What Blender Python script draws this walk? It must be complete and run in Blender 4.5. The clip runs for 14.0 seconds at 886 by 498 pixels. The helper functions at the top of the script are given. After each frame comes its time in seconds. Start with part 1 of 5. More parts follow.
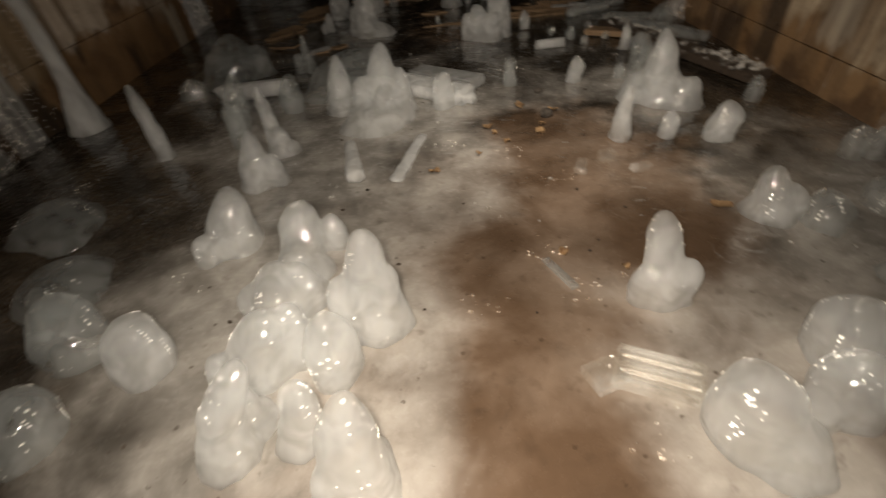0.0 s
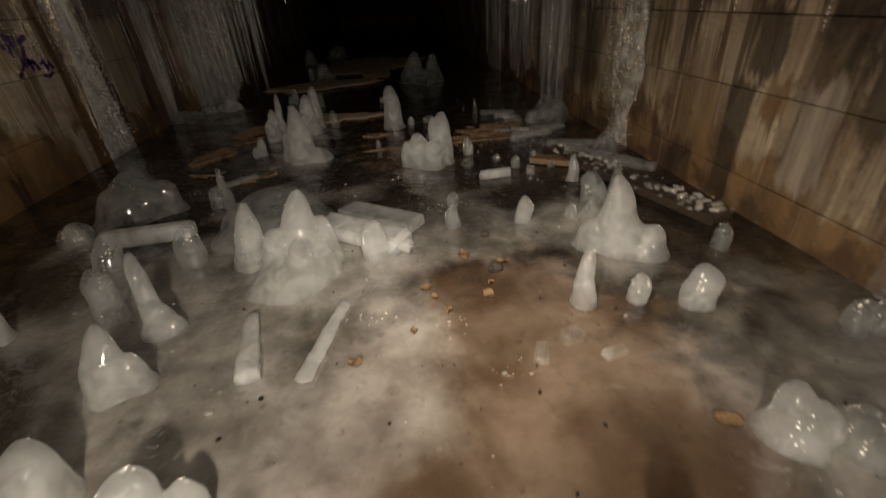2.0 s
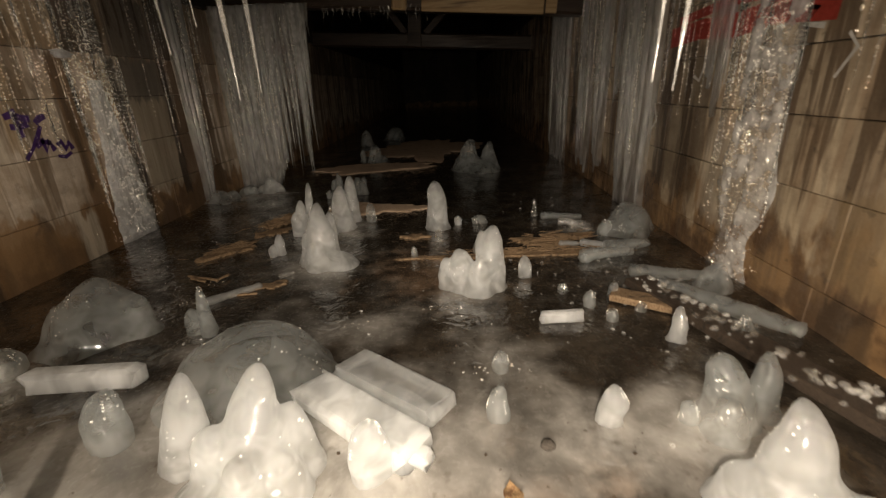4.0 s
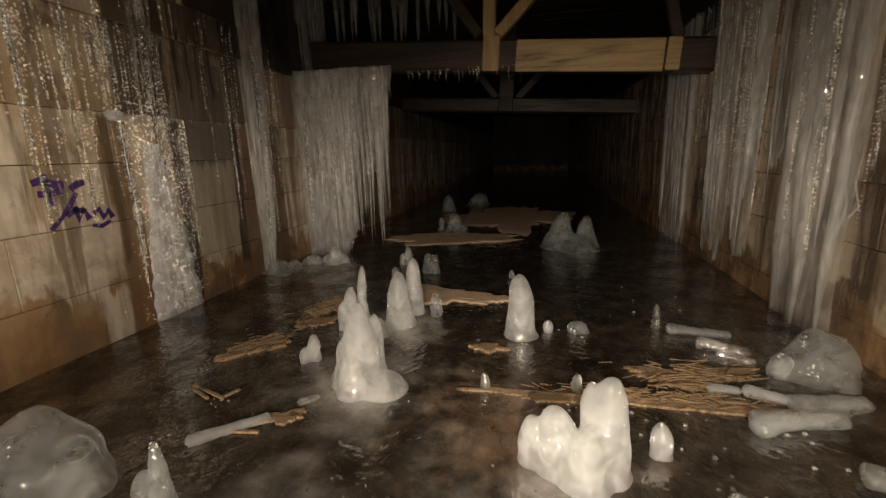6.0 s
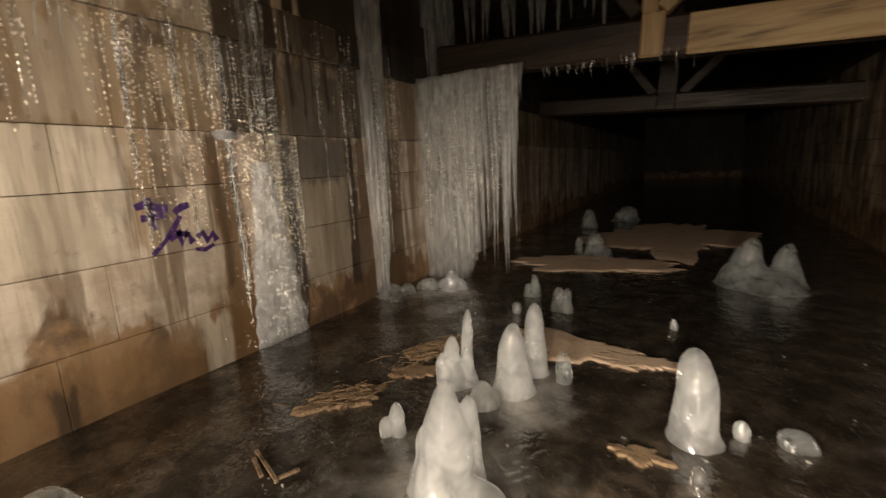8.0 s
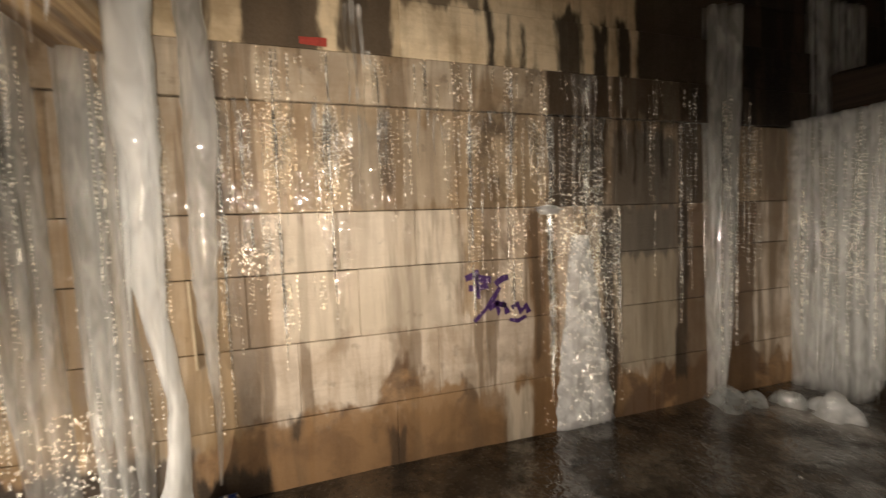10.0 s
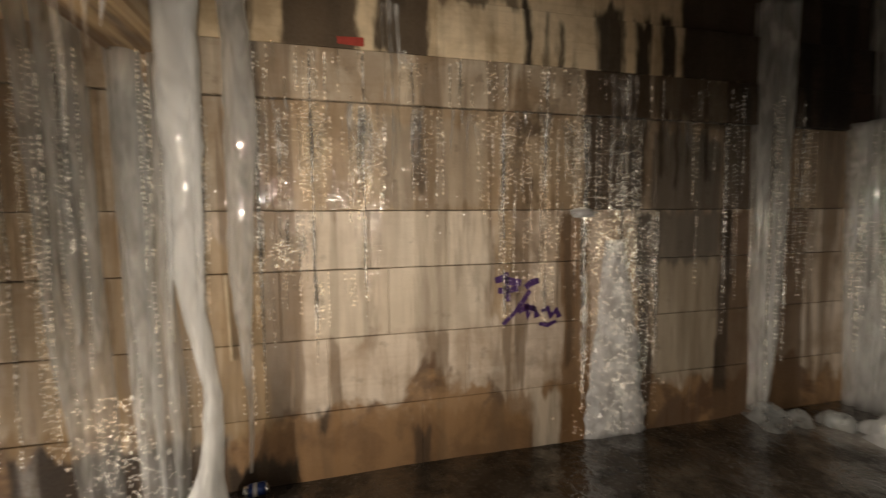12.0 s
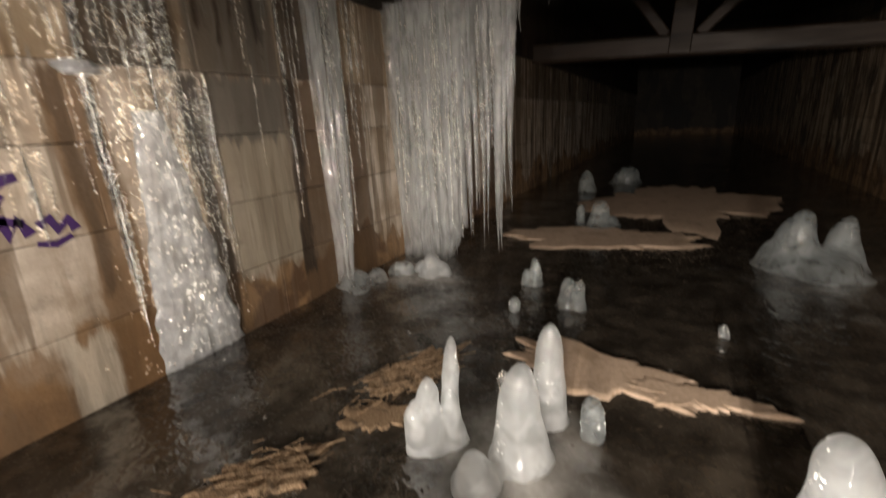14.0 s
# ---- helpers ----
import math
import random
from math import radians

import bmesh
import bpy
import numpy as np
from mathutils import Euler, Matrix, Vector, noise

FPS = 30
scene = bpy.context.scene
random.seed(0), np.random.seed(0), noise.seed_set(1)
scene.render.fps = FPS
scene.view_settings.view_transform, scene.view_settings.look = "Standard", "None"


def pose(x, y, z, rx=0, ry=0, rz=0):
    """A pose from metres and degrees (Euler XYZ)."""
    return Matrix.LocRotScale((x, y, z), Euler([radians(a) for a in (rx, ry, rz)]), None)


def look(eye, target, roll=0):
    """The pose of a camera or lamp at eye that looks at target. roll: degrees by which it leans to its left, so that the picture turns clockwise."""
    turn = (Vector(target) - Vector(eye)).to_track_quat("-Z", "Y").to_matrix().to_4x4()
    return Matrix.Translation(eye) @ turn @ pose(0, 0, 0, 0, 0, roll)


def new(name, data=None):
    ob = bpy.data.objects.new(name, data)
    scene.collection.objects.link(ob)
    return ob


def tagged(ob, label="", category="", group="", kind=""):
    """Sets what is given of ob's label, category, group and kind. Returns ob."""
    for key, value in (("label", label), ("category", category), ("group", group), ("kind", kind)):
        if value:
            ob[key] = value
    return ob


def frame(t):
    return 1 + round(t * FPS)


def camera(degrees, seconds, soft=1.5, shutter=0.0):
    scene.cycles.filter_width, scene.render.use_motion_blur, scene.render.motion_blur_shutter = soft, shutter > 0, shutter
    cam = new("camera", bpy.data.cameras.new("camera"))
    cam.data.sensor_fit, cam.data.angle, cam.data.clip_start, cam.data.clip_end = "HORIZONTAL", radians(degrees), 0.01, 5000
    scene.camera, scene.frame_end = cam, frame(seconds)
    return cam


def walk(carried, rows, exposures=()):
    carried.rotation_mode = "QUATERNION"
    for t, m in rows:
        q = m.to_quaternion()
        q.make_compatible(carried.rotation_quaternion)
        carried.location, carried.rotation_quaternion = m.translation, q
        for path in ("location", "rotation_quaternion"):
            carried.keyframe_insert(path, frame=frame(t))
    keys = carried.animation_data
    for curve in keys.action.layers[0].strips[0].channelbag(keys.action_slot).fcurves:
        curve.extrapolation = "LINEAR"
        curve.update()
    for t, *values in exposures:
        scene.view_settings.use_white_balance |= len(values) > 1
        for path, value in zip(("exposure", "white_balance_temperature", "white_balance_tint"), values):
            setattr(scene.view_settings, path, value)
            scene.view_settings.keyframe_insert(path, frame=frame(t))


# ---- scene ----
cam = camera(91.8, 14.0, 1.25, 0.4)
PATH = [
    (0, (0.166, 0.215, 1.059), (0.091, 1.72, -0.257), -6.5),
    (0.5, (0.252, 0.297, 1.034), (0.41, 1.737, -0.345), -9.0),
    (1, (0.309, 0.441, 1.071), (0.431, 1.965, -0.218), -7.7),
    (1.5, (0.264, 0.612, 1.1), (0.515, 2.207, -0.08), -4.4),
    (2, (0.329, 0.813, 1.12), (0.471, 2.533, 0.109), -4.2),
    (2.5, (0.39, 1.022, 1.155), (0.476, 2.824, 0.293), -2.5),
    (3, (0.374, 1.264, 1.174), (0.645, 3.102, 0.432), -3.0),
    (3.5, (0.376, 1.468, 1.135), (0.61, 3.321, 0.419), -3.0),
    (4, (0.429, 1.687, 1.146), (0.376, 3.558, 0.44), -2.3),
    (4.2, (0.423, 1.782, 1.15), (0.383, 3.663, 0.47), -1.3),
    (6.3, (0.381, 2.699, 1.178), (-0.069, 4.601, 0.75), -1.7),
    (6.5, (0.38, 2.774, 1.181), (-0.058, 4.672, 0.731), -2.6),
    (7, (0.338, 2.993, 1.194), (-0.331, 4.803, 0.667), -6.0),
    (7.2, (0.324, 3.049, 1.168), (-0.382, 4.86, 0.699), -5.5),
    (9.3, (0.076, 3.55, 1.368), (-1.595, 4.619, 1.112), -2.3),
    (9.5, (0.054, 3.548, 1.396), (-1.694, 4.495, 1.179), -2.7),
    (10, (0.057, 3.51, 1.406), (-1.838, 4.139, 1.291), -2.1),
    (10.5, (0.051, 3.445, 1.42), (-1.917, 3.79, 1.34), -1.2),
    (11, (0.052, 3.402, 1.432), (-1.941, 3.54, 1.355), -0.9),
    (11.5, (0.048, 3.436, 1.452), (-1.934, 3.687, 1.362), -1.6),
    (12, (0.045, 3.516, 1.433), (-1.889, 4.008, 1.303), -0.6),
    (12.5, (-0.041, 3.612, 1.402), (-1.743, 4.654, 1.275), -1.6),
    (13, (-0.093, 3.758, 1.371), (-1.369, 5.29, 1.206), -3.0),
    (13.5, (-0.131, 3.918, 1.293), (-1.205, 5.594, 1.094), -2.3),
    (14, (-0.133, 4.055, 1.17), (-1.063, 5.735, 0.61), -3.1),
]
EXPOSURES = [(0.0, -0.8, 6500, 10), (1.0, -0.9, 6600, 10), (2.0, -0.5, 6650, 10), (3.0, 0.3, 6700, 10), (4.2, 1.0, 6750, 10), (6.3, 1.75, 6850, 10), (7.2, 1.9, 6750, 10), (9.3, 2.5, 6550, 10), (11.0, 2.3, 6450, 10), (11.5, 2.15, 6450, 10), (12.0, 1.9, 6500, 10), (12.5, 1.7, 6550, 10), (13.0, 2.0, 6300, 10), (13.5, 2.35, 6100, 10), (14.0, 2.75, 6000, 10)]
walk(cam, [(t, look(eye, target, roll)) for t, eye, target, roll in PATH], EXPOSURES)

# ---- light: fixed spots along the way, standing in for the walker's carried torch ----
world = bpy.data.worlds.new("cave_dark")
scene.world = world
world.use_nodes = True
world.node_tree.nodes["Background"].inputs[0].default_value = (0.010, 0.009, 0.008, 1)
world.node_tree.nodes["Background"].inputs[1].default_value = 0.15


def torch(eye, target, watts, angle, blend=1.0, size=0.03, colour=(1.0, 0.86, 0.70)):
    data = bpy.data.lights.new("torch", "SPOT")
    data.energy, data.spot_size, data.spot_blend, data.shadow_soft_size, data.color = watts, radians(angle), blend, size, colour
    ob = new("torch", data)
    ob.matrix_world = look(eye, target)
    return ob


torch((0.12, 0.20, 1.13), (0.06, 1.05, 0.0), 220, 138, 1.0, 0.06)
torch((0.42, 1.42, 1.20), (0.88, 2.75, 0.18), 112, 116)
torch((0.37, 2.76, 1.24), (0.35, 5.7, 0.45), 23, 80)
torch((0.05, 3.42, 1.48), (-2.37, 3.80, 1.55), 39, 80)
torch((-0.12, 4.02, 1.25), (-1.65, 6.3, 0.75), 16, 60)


# ---- materials ----
class Nodes:
    """Short calls for one node material."""

    def __init__(self, name):
        self.m = bpy.data.materials.new(name)
        self.m.use_nodes = True
        self.t = self.m.node_tree
        self.b = self.t.nodes["Principled BSDF"]
        self.pos = self.add("ShaderNodeNewGeometry").outputs["Position"]

    def add(self, kind):
        return self.t.nodes.new(kind)

    def put(self, socket, value):
        if isinstance(value, bpy.types.NodeSocket):
            self.t.links.new(value, socket)
        elif isinstance(value, (tuple, list)) and len(value) == 3 and socket.type == "RGBA":
            socket.default_value = (*value, 1)
        else:
            socket.default_value = value

    def set(self, **values):
        for key, value in values.items():
            self.put(self.b.inputs[key.replace("_", " ")], value)
        return self

    def local(self):
        return self.add("ShaderNodeTexCoord").outputs["Object"]

    def chance(self):
        return self.add("ShaderNodeObjectInfo").outputs["Random"]

    def attr(self, name):
        n = self.add("ShaderNodeAttribute")
        n.attribute_name = name
        return n.outputs["Fac"]

    def scaled(self, vec, s, shift=None):
        n = self.add("ShaderNodeVectorMath")
        n.operation = "MULTIPLY"
        self.put(n.inputs[0], vec)
        n.inputs[1].default_value = s
        if shift is None:
            return n.outputs[0]
        a = self.add("ShaderNodeVectorMath")
        a.operation = "ADD"
        self.put(a.inputs[0], n.outputs[0])
        self.put(a.inputs[1], shift)
        return a.outputs[0]

    def noise(self, vec, scale=1.0, detail=4.0, rough=0.55, warp=0.0):
        n = self.add("ShaderNodeTexNoise")
        self.put(n.inputs["Vector"], vec)
        n.inputs["Scale"].default_value, n.inputs["Detail"].default_value = scale, detail
        n.inputs["Roughness"].default_value, n.inputs["Distortion"].default_value = rough, warp
        return n.outputs["Fac"]

    def cells(self, vec, scale):
        n = self.add("ShaderNodeTexVoronoi")
        self.put(n.inputs["Vector"], vec)
        n.inputs["Scale"].default_value = scale
        return n.outputs["Distance"]

    def span(self, value, a, b, c=0.0, d=1.0):
        n = self.add("ShaderNodeMapRange")
        n.interpolation_type = "SMOOTHSTEP"
        self.put(n.inputs[0], value)
        for i, v in enumerate((a, b, c, d)):
            n.inputs[i + 1].default_value = v
        return n.outputs[0]

    def op(self, kind, a, b=0.0):
        n = self.add("ShaderNodeMath")
        n.operation = kind
        self.put(n.inputs[0], a)
        self.put(n.inputs[1], b)
        return n.outputs[0]

    def mix(self, fac, a, b):
        n = self.add("ShaderNodeMix")
        n.data_type = "RGBA"
        self.put(n.inputs[0], fac)
        self.put(n.inputs[6], a)
        self.put(n.inputs[7], b)
        return n.outputs[2]

    def axis(self, vec, which):
        n = self.add("ShaderNodeSeparateXYZ")
        self.put(n.inputs[0], vec)
        return n.outputs[which]

    def bump(self, height, strength, distance, under=None):
        n = self.add("ShaderNodeBump")
        n.inputs["Strength"].default_value, n.inputs["Distance"].default_value = strength, distance
        self.put(n.inputs["Height"], height)
        if under is not None:
            self.put(n.inputs["Normal"], under)
        return n.outputs[0]


def ice(name, pale, grey, body, shine=0.10, streak=(1, 1, 1), crystal=0.0, tip=0.0, wet=0.0030, reach=0.14, glowing=0.55):
    """Cloudy wet ice: body is how much of the light the cloud in it stops, tip how much clearer the top of the piece is than its foot."""
    n = Nodes(name)
    cloud = n.noise(n.scaled(n.pos, streak), 10.0, 2, 0.5, 0.5)
    stop = n.span(cloud, 0.32, 0.68, body * 0.70, min(0.99, body * 1.24))
    if tip:
        up = n.axis(n.add("ShaderNodeTexCoord").outputs["Generated"], 2)
        stop = n.op("MULTIPLY", stop, n.span(n.op("ADD", up, n.op("MULTIPLY", cloud, 0.5)), 0.70, 1.25, 1.0, 1.0 - tip))
    skin = n.bump(n.noise(n.scaled(n.pos, streak), 20, 0, 0.5), 0.5, 0.003)
    if crystal:
        skin = n.bump(n.noise(n.pos, 48, 1, 0.5), 0.9, crystal, skin)
    n.set(Base_Color=n.mix(n.span(cloud, 0.32, 0.68), grey, pale), Subsurface_Weight=1.0, Subsurface_Scale=reach,
          Subsurface_Radius=(1.0, 0.98, 0.94), IOR=1.31, Roughness=0.4, Specular_IOR_Level=0.1, Normal=skin)
    clear, glow, gloss = n.add("ShaderNodeBsdfTransparent"), n.add("ShaderNodeBsdfTranslucent"), n.add("ShaderNodeBsdfGlossy")
    milk, inner, outer = n.add("ShaderNodeMixShader"), n.add("ShaderNodeMixShader"), n.add("ShaderNodeAddShader")
    n.put(glow.inputs["Color"], pale)
    n.put(glow.inputs["Normal"], skin)
    gloss.inputs["Color"].default_value = (shine, shine, shine, 1)
    gloss.inputs["Roughness"].default_value = 0.04
    n.put(gloss.inputs["Normal"], n.bump(n.noise(n.scaled(n.pos, (1, 1, 0.6)), 40, 0, 0.5), 1.0, wet))
    milk.inputs[0].default_value = glowing
    n.put(milk.inputs[1], n.b.outputs[0])
    n.put(milk.inputs[2], glow.outputs[0])
    n.put(inner.inputs[0], stop)
    n.put(inner.inputs[1], clear.outputs[0])
    n.put(inner.inputs[2], milk.outputs[0])
    n.put(outer.inputs[0], inner.outputs[0])
    n.put(outer.inputs[1], gloss.outputs[0])
    n.t.links.new(outer.outputs[0], n.t.nodes["Material Output"].inputs["Surface"])
    return n.m


ICE = ice("milky_ice", (0.87, 0.90, 0.91), (0.79, 0.82, 0.83), 0.62, 0.11, tip=0.50)
ICE_GREY = ice("grey_ice", (0.66, 0.71, 0.72), (0.54, 0.59, 0.60), 0.32, 0.11, tip=0.30)
ICE_FLOW = ice("flowing_ice", (0.82, 0.835, 0.835), (0.70, 0.715, 0.71), 0.36, 0.09, (1.6, 1.6, 0.4), wet=0.006)
ICE_FROST = ice("frosty_ice", (0.93, 0.95, 0.96), (0.86, 0.875, 0.88), 0.97, 0.10, crystal=0.006, wet=0.010, glowing=0.0)
ICE_WHITE = ice("white_bubbly_ice", (0.86, 0.88, 0.88), (0.81, 0.83, 0.835), 0.85, 0.10, (1.0, 1.0, 0.3), glowing=0.3)


def film(name, low, high, shine):
    """Thin clear ice or water: seen through, with some white in it and a sharp shine on it."""
    n = Nodes(name)
    gloss, clear, white = n.add("ShaderNodeBsdfGlossy"), n.add("ShaderNodeBsdfTransparent"), n.add("ShaderNodeBsdfDiffuse")
    body, both = n.add("ShaderNodeMixShader"), n.add("ShaderNodeAddShader")
    gloss.inputs["Color"].default_value = (shine, shine, shine, 1)
    gloss.inputs["Roughness"].default_value = 0.06
    clear.inputs["Color"].default_value = (0.93, 0.93, 0.92, 1)
    white.inputs["Color"].default_value = (0.86, 0.85, 0.83, 1)
    n.put(body.inputs[0], n.span(n.noise(n.pos, 6.0, 4, 0.6), 0.42, 0.66, low, high))
    n.put(body.inputs[1], clear.outputs[0])
    n.put(body.inputs[2], white.outputs[0])
    n.put(both.inputs[0], body.outputs[0])
    n.put(both.inputs[1], gloss.outputs[0])
    n.t.links.new(both.outputs[0], n.t.nodes["Material Output"].inputs["Surface"])
    return n.m


GLAZE = film("clear_ice_glaze", 0.02, 0.12, 0.035)
ICE_CLEAR = film("clear_ice", 0.02, 0.20, 0.16)
# Gloss pushed far past real ice so that added beads glint.
GLINT_ICE = film("ice_glint_beads", 0.0, 0.05, 0.62)
ICE_BEAD = film("rippled_icicle_ice", 0.12, 0.42, 0.30)
# Very strong gloss for the glint caps added on stalagmites.
GLINT_CAP = film("glint_cap_gloss", 0.0, 0.03, 0.9)
FROST_GLAZE = film("frosty_ice_glaze", 0.15, 0.60, 0.03)


def timber(name, tan, brown, dark, pale, wet=0.5, contrast=1.0, grain=(0.6, 2.0, 45.0), soot=0.5, fine=1.0, marks=()):
    """Old squared wall timber: each one with a tone of its own, run-down stains, blotches, a wet skin of ice in strips."""
    n = Nodes(name)
    luck = n.chance()
    own = n.scaled(n.pos, (1, 1, 1), n.op("MULTIPLY", luck, 17.0))
    runs = n.noise(n.scaled(own, (1, 8.0, 0.75)), 1.0, 6, 0.62, 0.3)
    thin = n.noise(n.scaled(own, (1, 24, 1.3)), 1.0, 4, 0.6, 0.2)
    blotch = n.noise(own, 2.6, 7, 0.62, 0.5)
    broad = n.noise(n.scaled(n.pos, (1, 1.5, 0.8), (2.1, 0.4, 0.9)), 1.0, 6, 0.65, 0.4)
    band = n.noise(n.scaled(n.pos, (1, 4.6, 0.30), (4, 1, 2)), 1.0, 4, 0.6, 0.1)
    lines = n.noise(n.scaled(n.pos, grain), 1.0, 4, 0.6, 0.3)
    grit = n.noise(n.pos, 70, 4, 0.6)
    foot = n.op("ADD", n.axis(n.pos, 2), n.op("MULTIPLY", n.op("SUBTRACT", n.noise(n.scaled(n.pos, (1, 2.4, 1.2)), 1.0, 5, 0.55, 0.3), 0.5), 1.5))
    base = n.mix(n.span(n.op("ADD", n.op("MULTIPLY", luck, 0.6), n.op("MULTIPLY", broad, 0.8)), 0.3, 1.0), tan, pale)
    base = n.mix(n.span(blotch, 0.44, 0.66, 0, 0.7), base, tuple(0.5 * (a + b) for a, b in zip(tan, brown)))
    base = n.mix(n.op("MULTIPLY", n.span(lines, 0.45, 0.75), 0.15), base, brown)
    base = n.mix(n.op("MULTIPLY", n.span(runs, 0.49, 0.60), 0.75 * contrast * (0.4 + 0.6 * fine)), base, brown)
    base = n.mix(n.op("MULTIPLY", n.span(thin, 0.57, 0.70), 0.55 * contrast * fine), base, dark)
    base = n.mix(n.op("MULTIPLY", n.span(band, 0.515, 0.56), min(0.95, 0.85 * contrast)), base, tuple(0.35 * a + 0.65 * b for a, b in zip(brown, dark)))
    base = n.mix(n.op("MULTIPLY", n.span(broad, 0.60 - 0.12 * soot, 0.70 - 0.12 * soot), 0.85), base, dark)
    base = n.mix(n.span(n.noise(n.pos, 5.0, 5, 0.6, 0.3), 0.40, 0.66, 0, 0.38), base, tuple(0.75 * c for c in brown))
    rust = n.mix(n.span(n.noise(n.pos, 3.6, 5, 0.6, 0.4), 0.42, 0.60), (0.28, 0.165, 0.075), (0.10, 0.050, 0.021))
    base = n.mix(n.span(foot, 0.40, 0.30, 0, 0.9), base, rust)
    if marks:
        sway = n.op("MULTIPLY", n.op("SUBTRACT", n.noise(n.scaled(n.pos, (1, 9, 2.2)), 1.0, 5, 0.6, 0.3), 0.5), 0.16)
        drop = n.op("MULTIPLY", n.op("SUBTRACT", n.noise(n.scaled(n.pos, (1, 14, 1.0), (3, 8, 1)), 1.0, 4, 0.6), 0.5), 0.35)
        at_y, at_z = n.op("ADD", n.axis(n.pos, 1), sway), n.op("ADD", n.axis(n.pos, 2), drop)
        for y0, y1, z0, z1, colour, amount in marks:
            across = n.op("MULTIPLY", n.span(at_y, y0 - 0.02, y0 + 0.02), n.span(at_y, y1 + 0.02, y1 - 0.02))
            along = n.op("MULTIPLY", n.span(at_z, z0 - 0.03, z0 + 0.03), n.span(at_z, z1 + 0.03, z1 - 0.03))
            base = n.mix(n.op("MULTIPLY", n.op("MULTIPLY", across, along), amount), base, n.mix(n.span(runs, 0.35, 0.65), colour, tuple(0.72 * c for c in colour)))
    base = n.mix(n.span(n.noise(own, 9.0, 4, 0.6), 0.62, 0.70, 0, 0.8 * fine), base, dark)
    strip = n.noise(n.scaled(n.pos, (1, 5.5, 0.6), (9, 2, 4)), 1.0, 4, 0.6)
    damp = n.span(strip, 0.62 - 0.3 * wet, 0.70 - 0.3 * wet)
    base = n.mix(n.op("MULTIPLY", damp, 0.30), base, tuple(0.45 * c for c in brown))
    beads = n.noise(n.scaled(n.pos, (55, 55, 30)), 1.0, 0, 0.5)
    under = n.bump(n.op("ADD", n.op("MULTIPLY", lines, 0.6), grit), 0.35, 0.006)
    n.set(Base_Color=base, Roughness=n.span(grit, 0.3, 0.7, 0.50, 0.78), Normal=under, Coat_Weight=damp, Coat_Roughness=0.06,
          Coat_IOR=1.6, Coat_Normal=n.bump(beads, 1.0, 0.007))
    return n.m


BLACK_WET, RUST, CREAM, DULL, OCHRE = (0.026, 0.018, 0.012), (0.24, 0.135, 0.058), (0.68, 0.60, 0.48), (0.30, 0.265, 0.215), (0.36, 0.25, 0.13)
WALL_L = timber("stained_wall_timber", (0.58, 0.49, 0.39), (0.30, 0.205, 0.12), (0.085, 0.058, 0.036), (0.70, 0.62, 0.53), 0.30, 0.85, soot=0.0, fine=0.30, marks=(
    (3.42, 4.40, 0.80, 1.50, CREAM, 0.55), (4.72, 4.90, -0.1, 0.34, CREAM, 0.8), (3.05, 4.70, -0.2, 0.33, RUST, 0.65), (4.90, 5.10, -0.2, 1.5, RUST, 0.85), (4.43, 4.56, 0.85, 1.5, OCHRE, 0.5),
    (4.92, 4.98, 0.5, 1.5, BLACK_WET, 0.5), (5.46, 5.56, -0.2, 1.5, BLACK_WET, 0.85), (5.58, 6.10, 0.35, 1.17, (0.42, 0.36, 0.27), 0.8), (5.58, 6.10, 1.15, 1.5, (0.20, 0.18, 0.15), 0.9), (6.12, 6.9, -0.2, 1.5, (0.13, 0.075, 0.035), 0.85),
    (6.10, 6.22, 0.2, 1.5, BLACK_WET, 0.8), (2.0, 2.95, -0.2, 0.30, BLACK_WET, 0.9), (2.95, 3.30, -0.2, 0.14, BLACK_WET, 0.9), (3.95, 4.06, -0.2, 0.20, BLACK_WET, 0.7), (3.40, 3.46, 0.28, 0.40, BLACK_WET, 0.8), (2.0, 2.5, 0.3, 1.5, OCHRE, 0.6), (2.7, 3.15, 0.3, 1.3, OCHRE, 0.7)))
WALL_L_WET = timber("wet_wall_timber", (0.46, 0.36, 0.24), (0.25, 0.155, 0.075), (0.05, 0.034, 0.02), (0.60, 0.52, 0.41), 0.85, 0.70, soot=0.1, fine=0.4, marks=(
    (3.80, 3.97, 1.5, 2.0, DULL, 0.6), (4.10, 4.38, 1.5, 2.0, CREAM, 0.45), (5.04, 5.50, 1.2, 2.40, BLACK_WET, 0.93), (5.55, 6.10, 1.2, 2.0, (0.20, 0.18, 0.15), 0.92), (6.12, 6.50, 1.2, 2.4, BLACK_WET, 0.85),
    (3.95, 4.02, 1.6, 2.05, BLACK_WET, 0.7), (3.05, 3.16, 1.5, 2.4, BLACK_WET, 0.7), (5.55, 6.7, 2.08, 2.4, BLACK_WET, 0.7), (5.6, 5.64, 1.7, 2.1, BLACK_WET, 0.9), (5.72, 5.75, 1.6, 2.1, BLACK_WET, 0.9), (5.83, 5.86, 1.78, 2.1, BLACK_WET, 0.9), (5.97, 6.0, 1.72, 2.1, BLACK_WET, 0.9)))
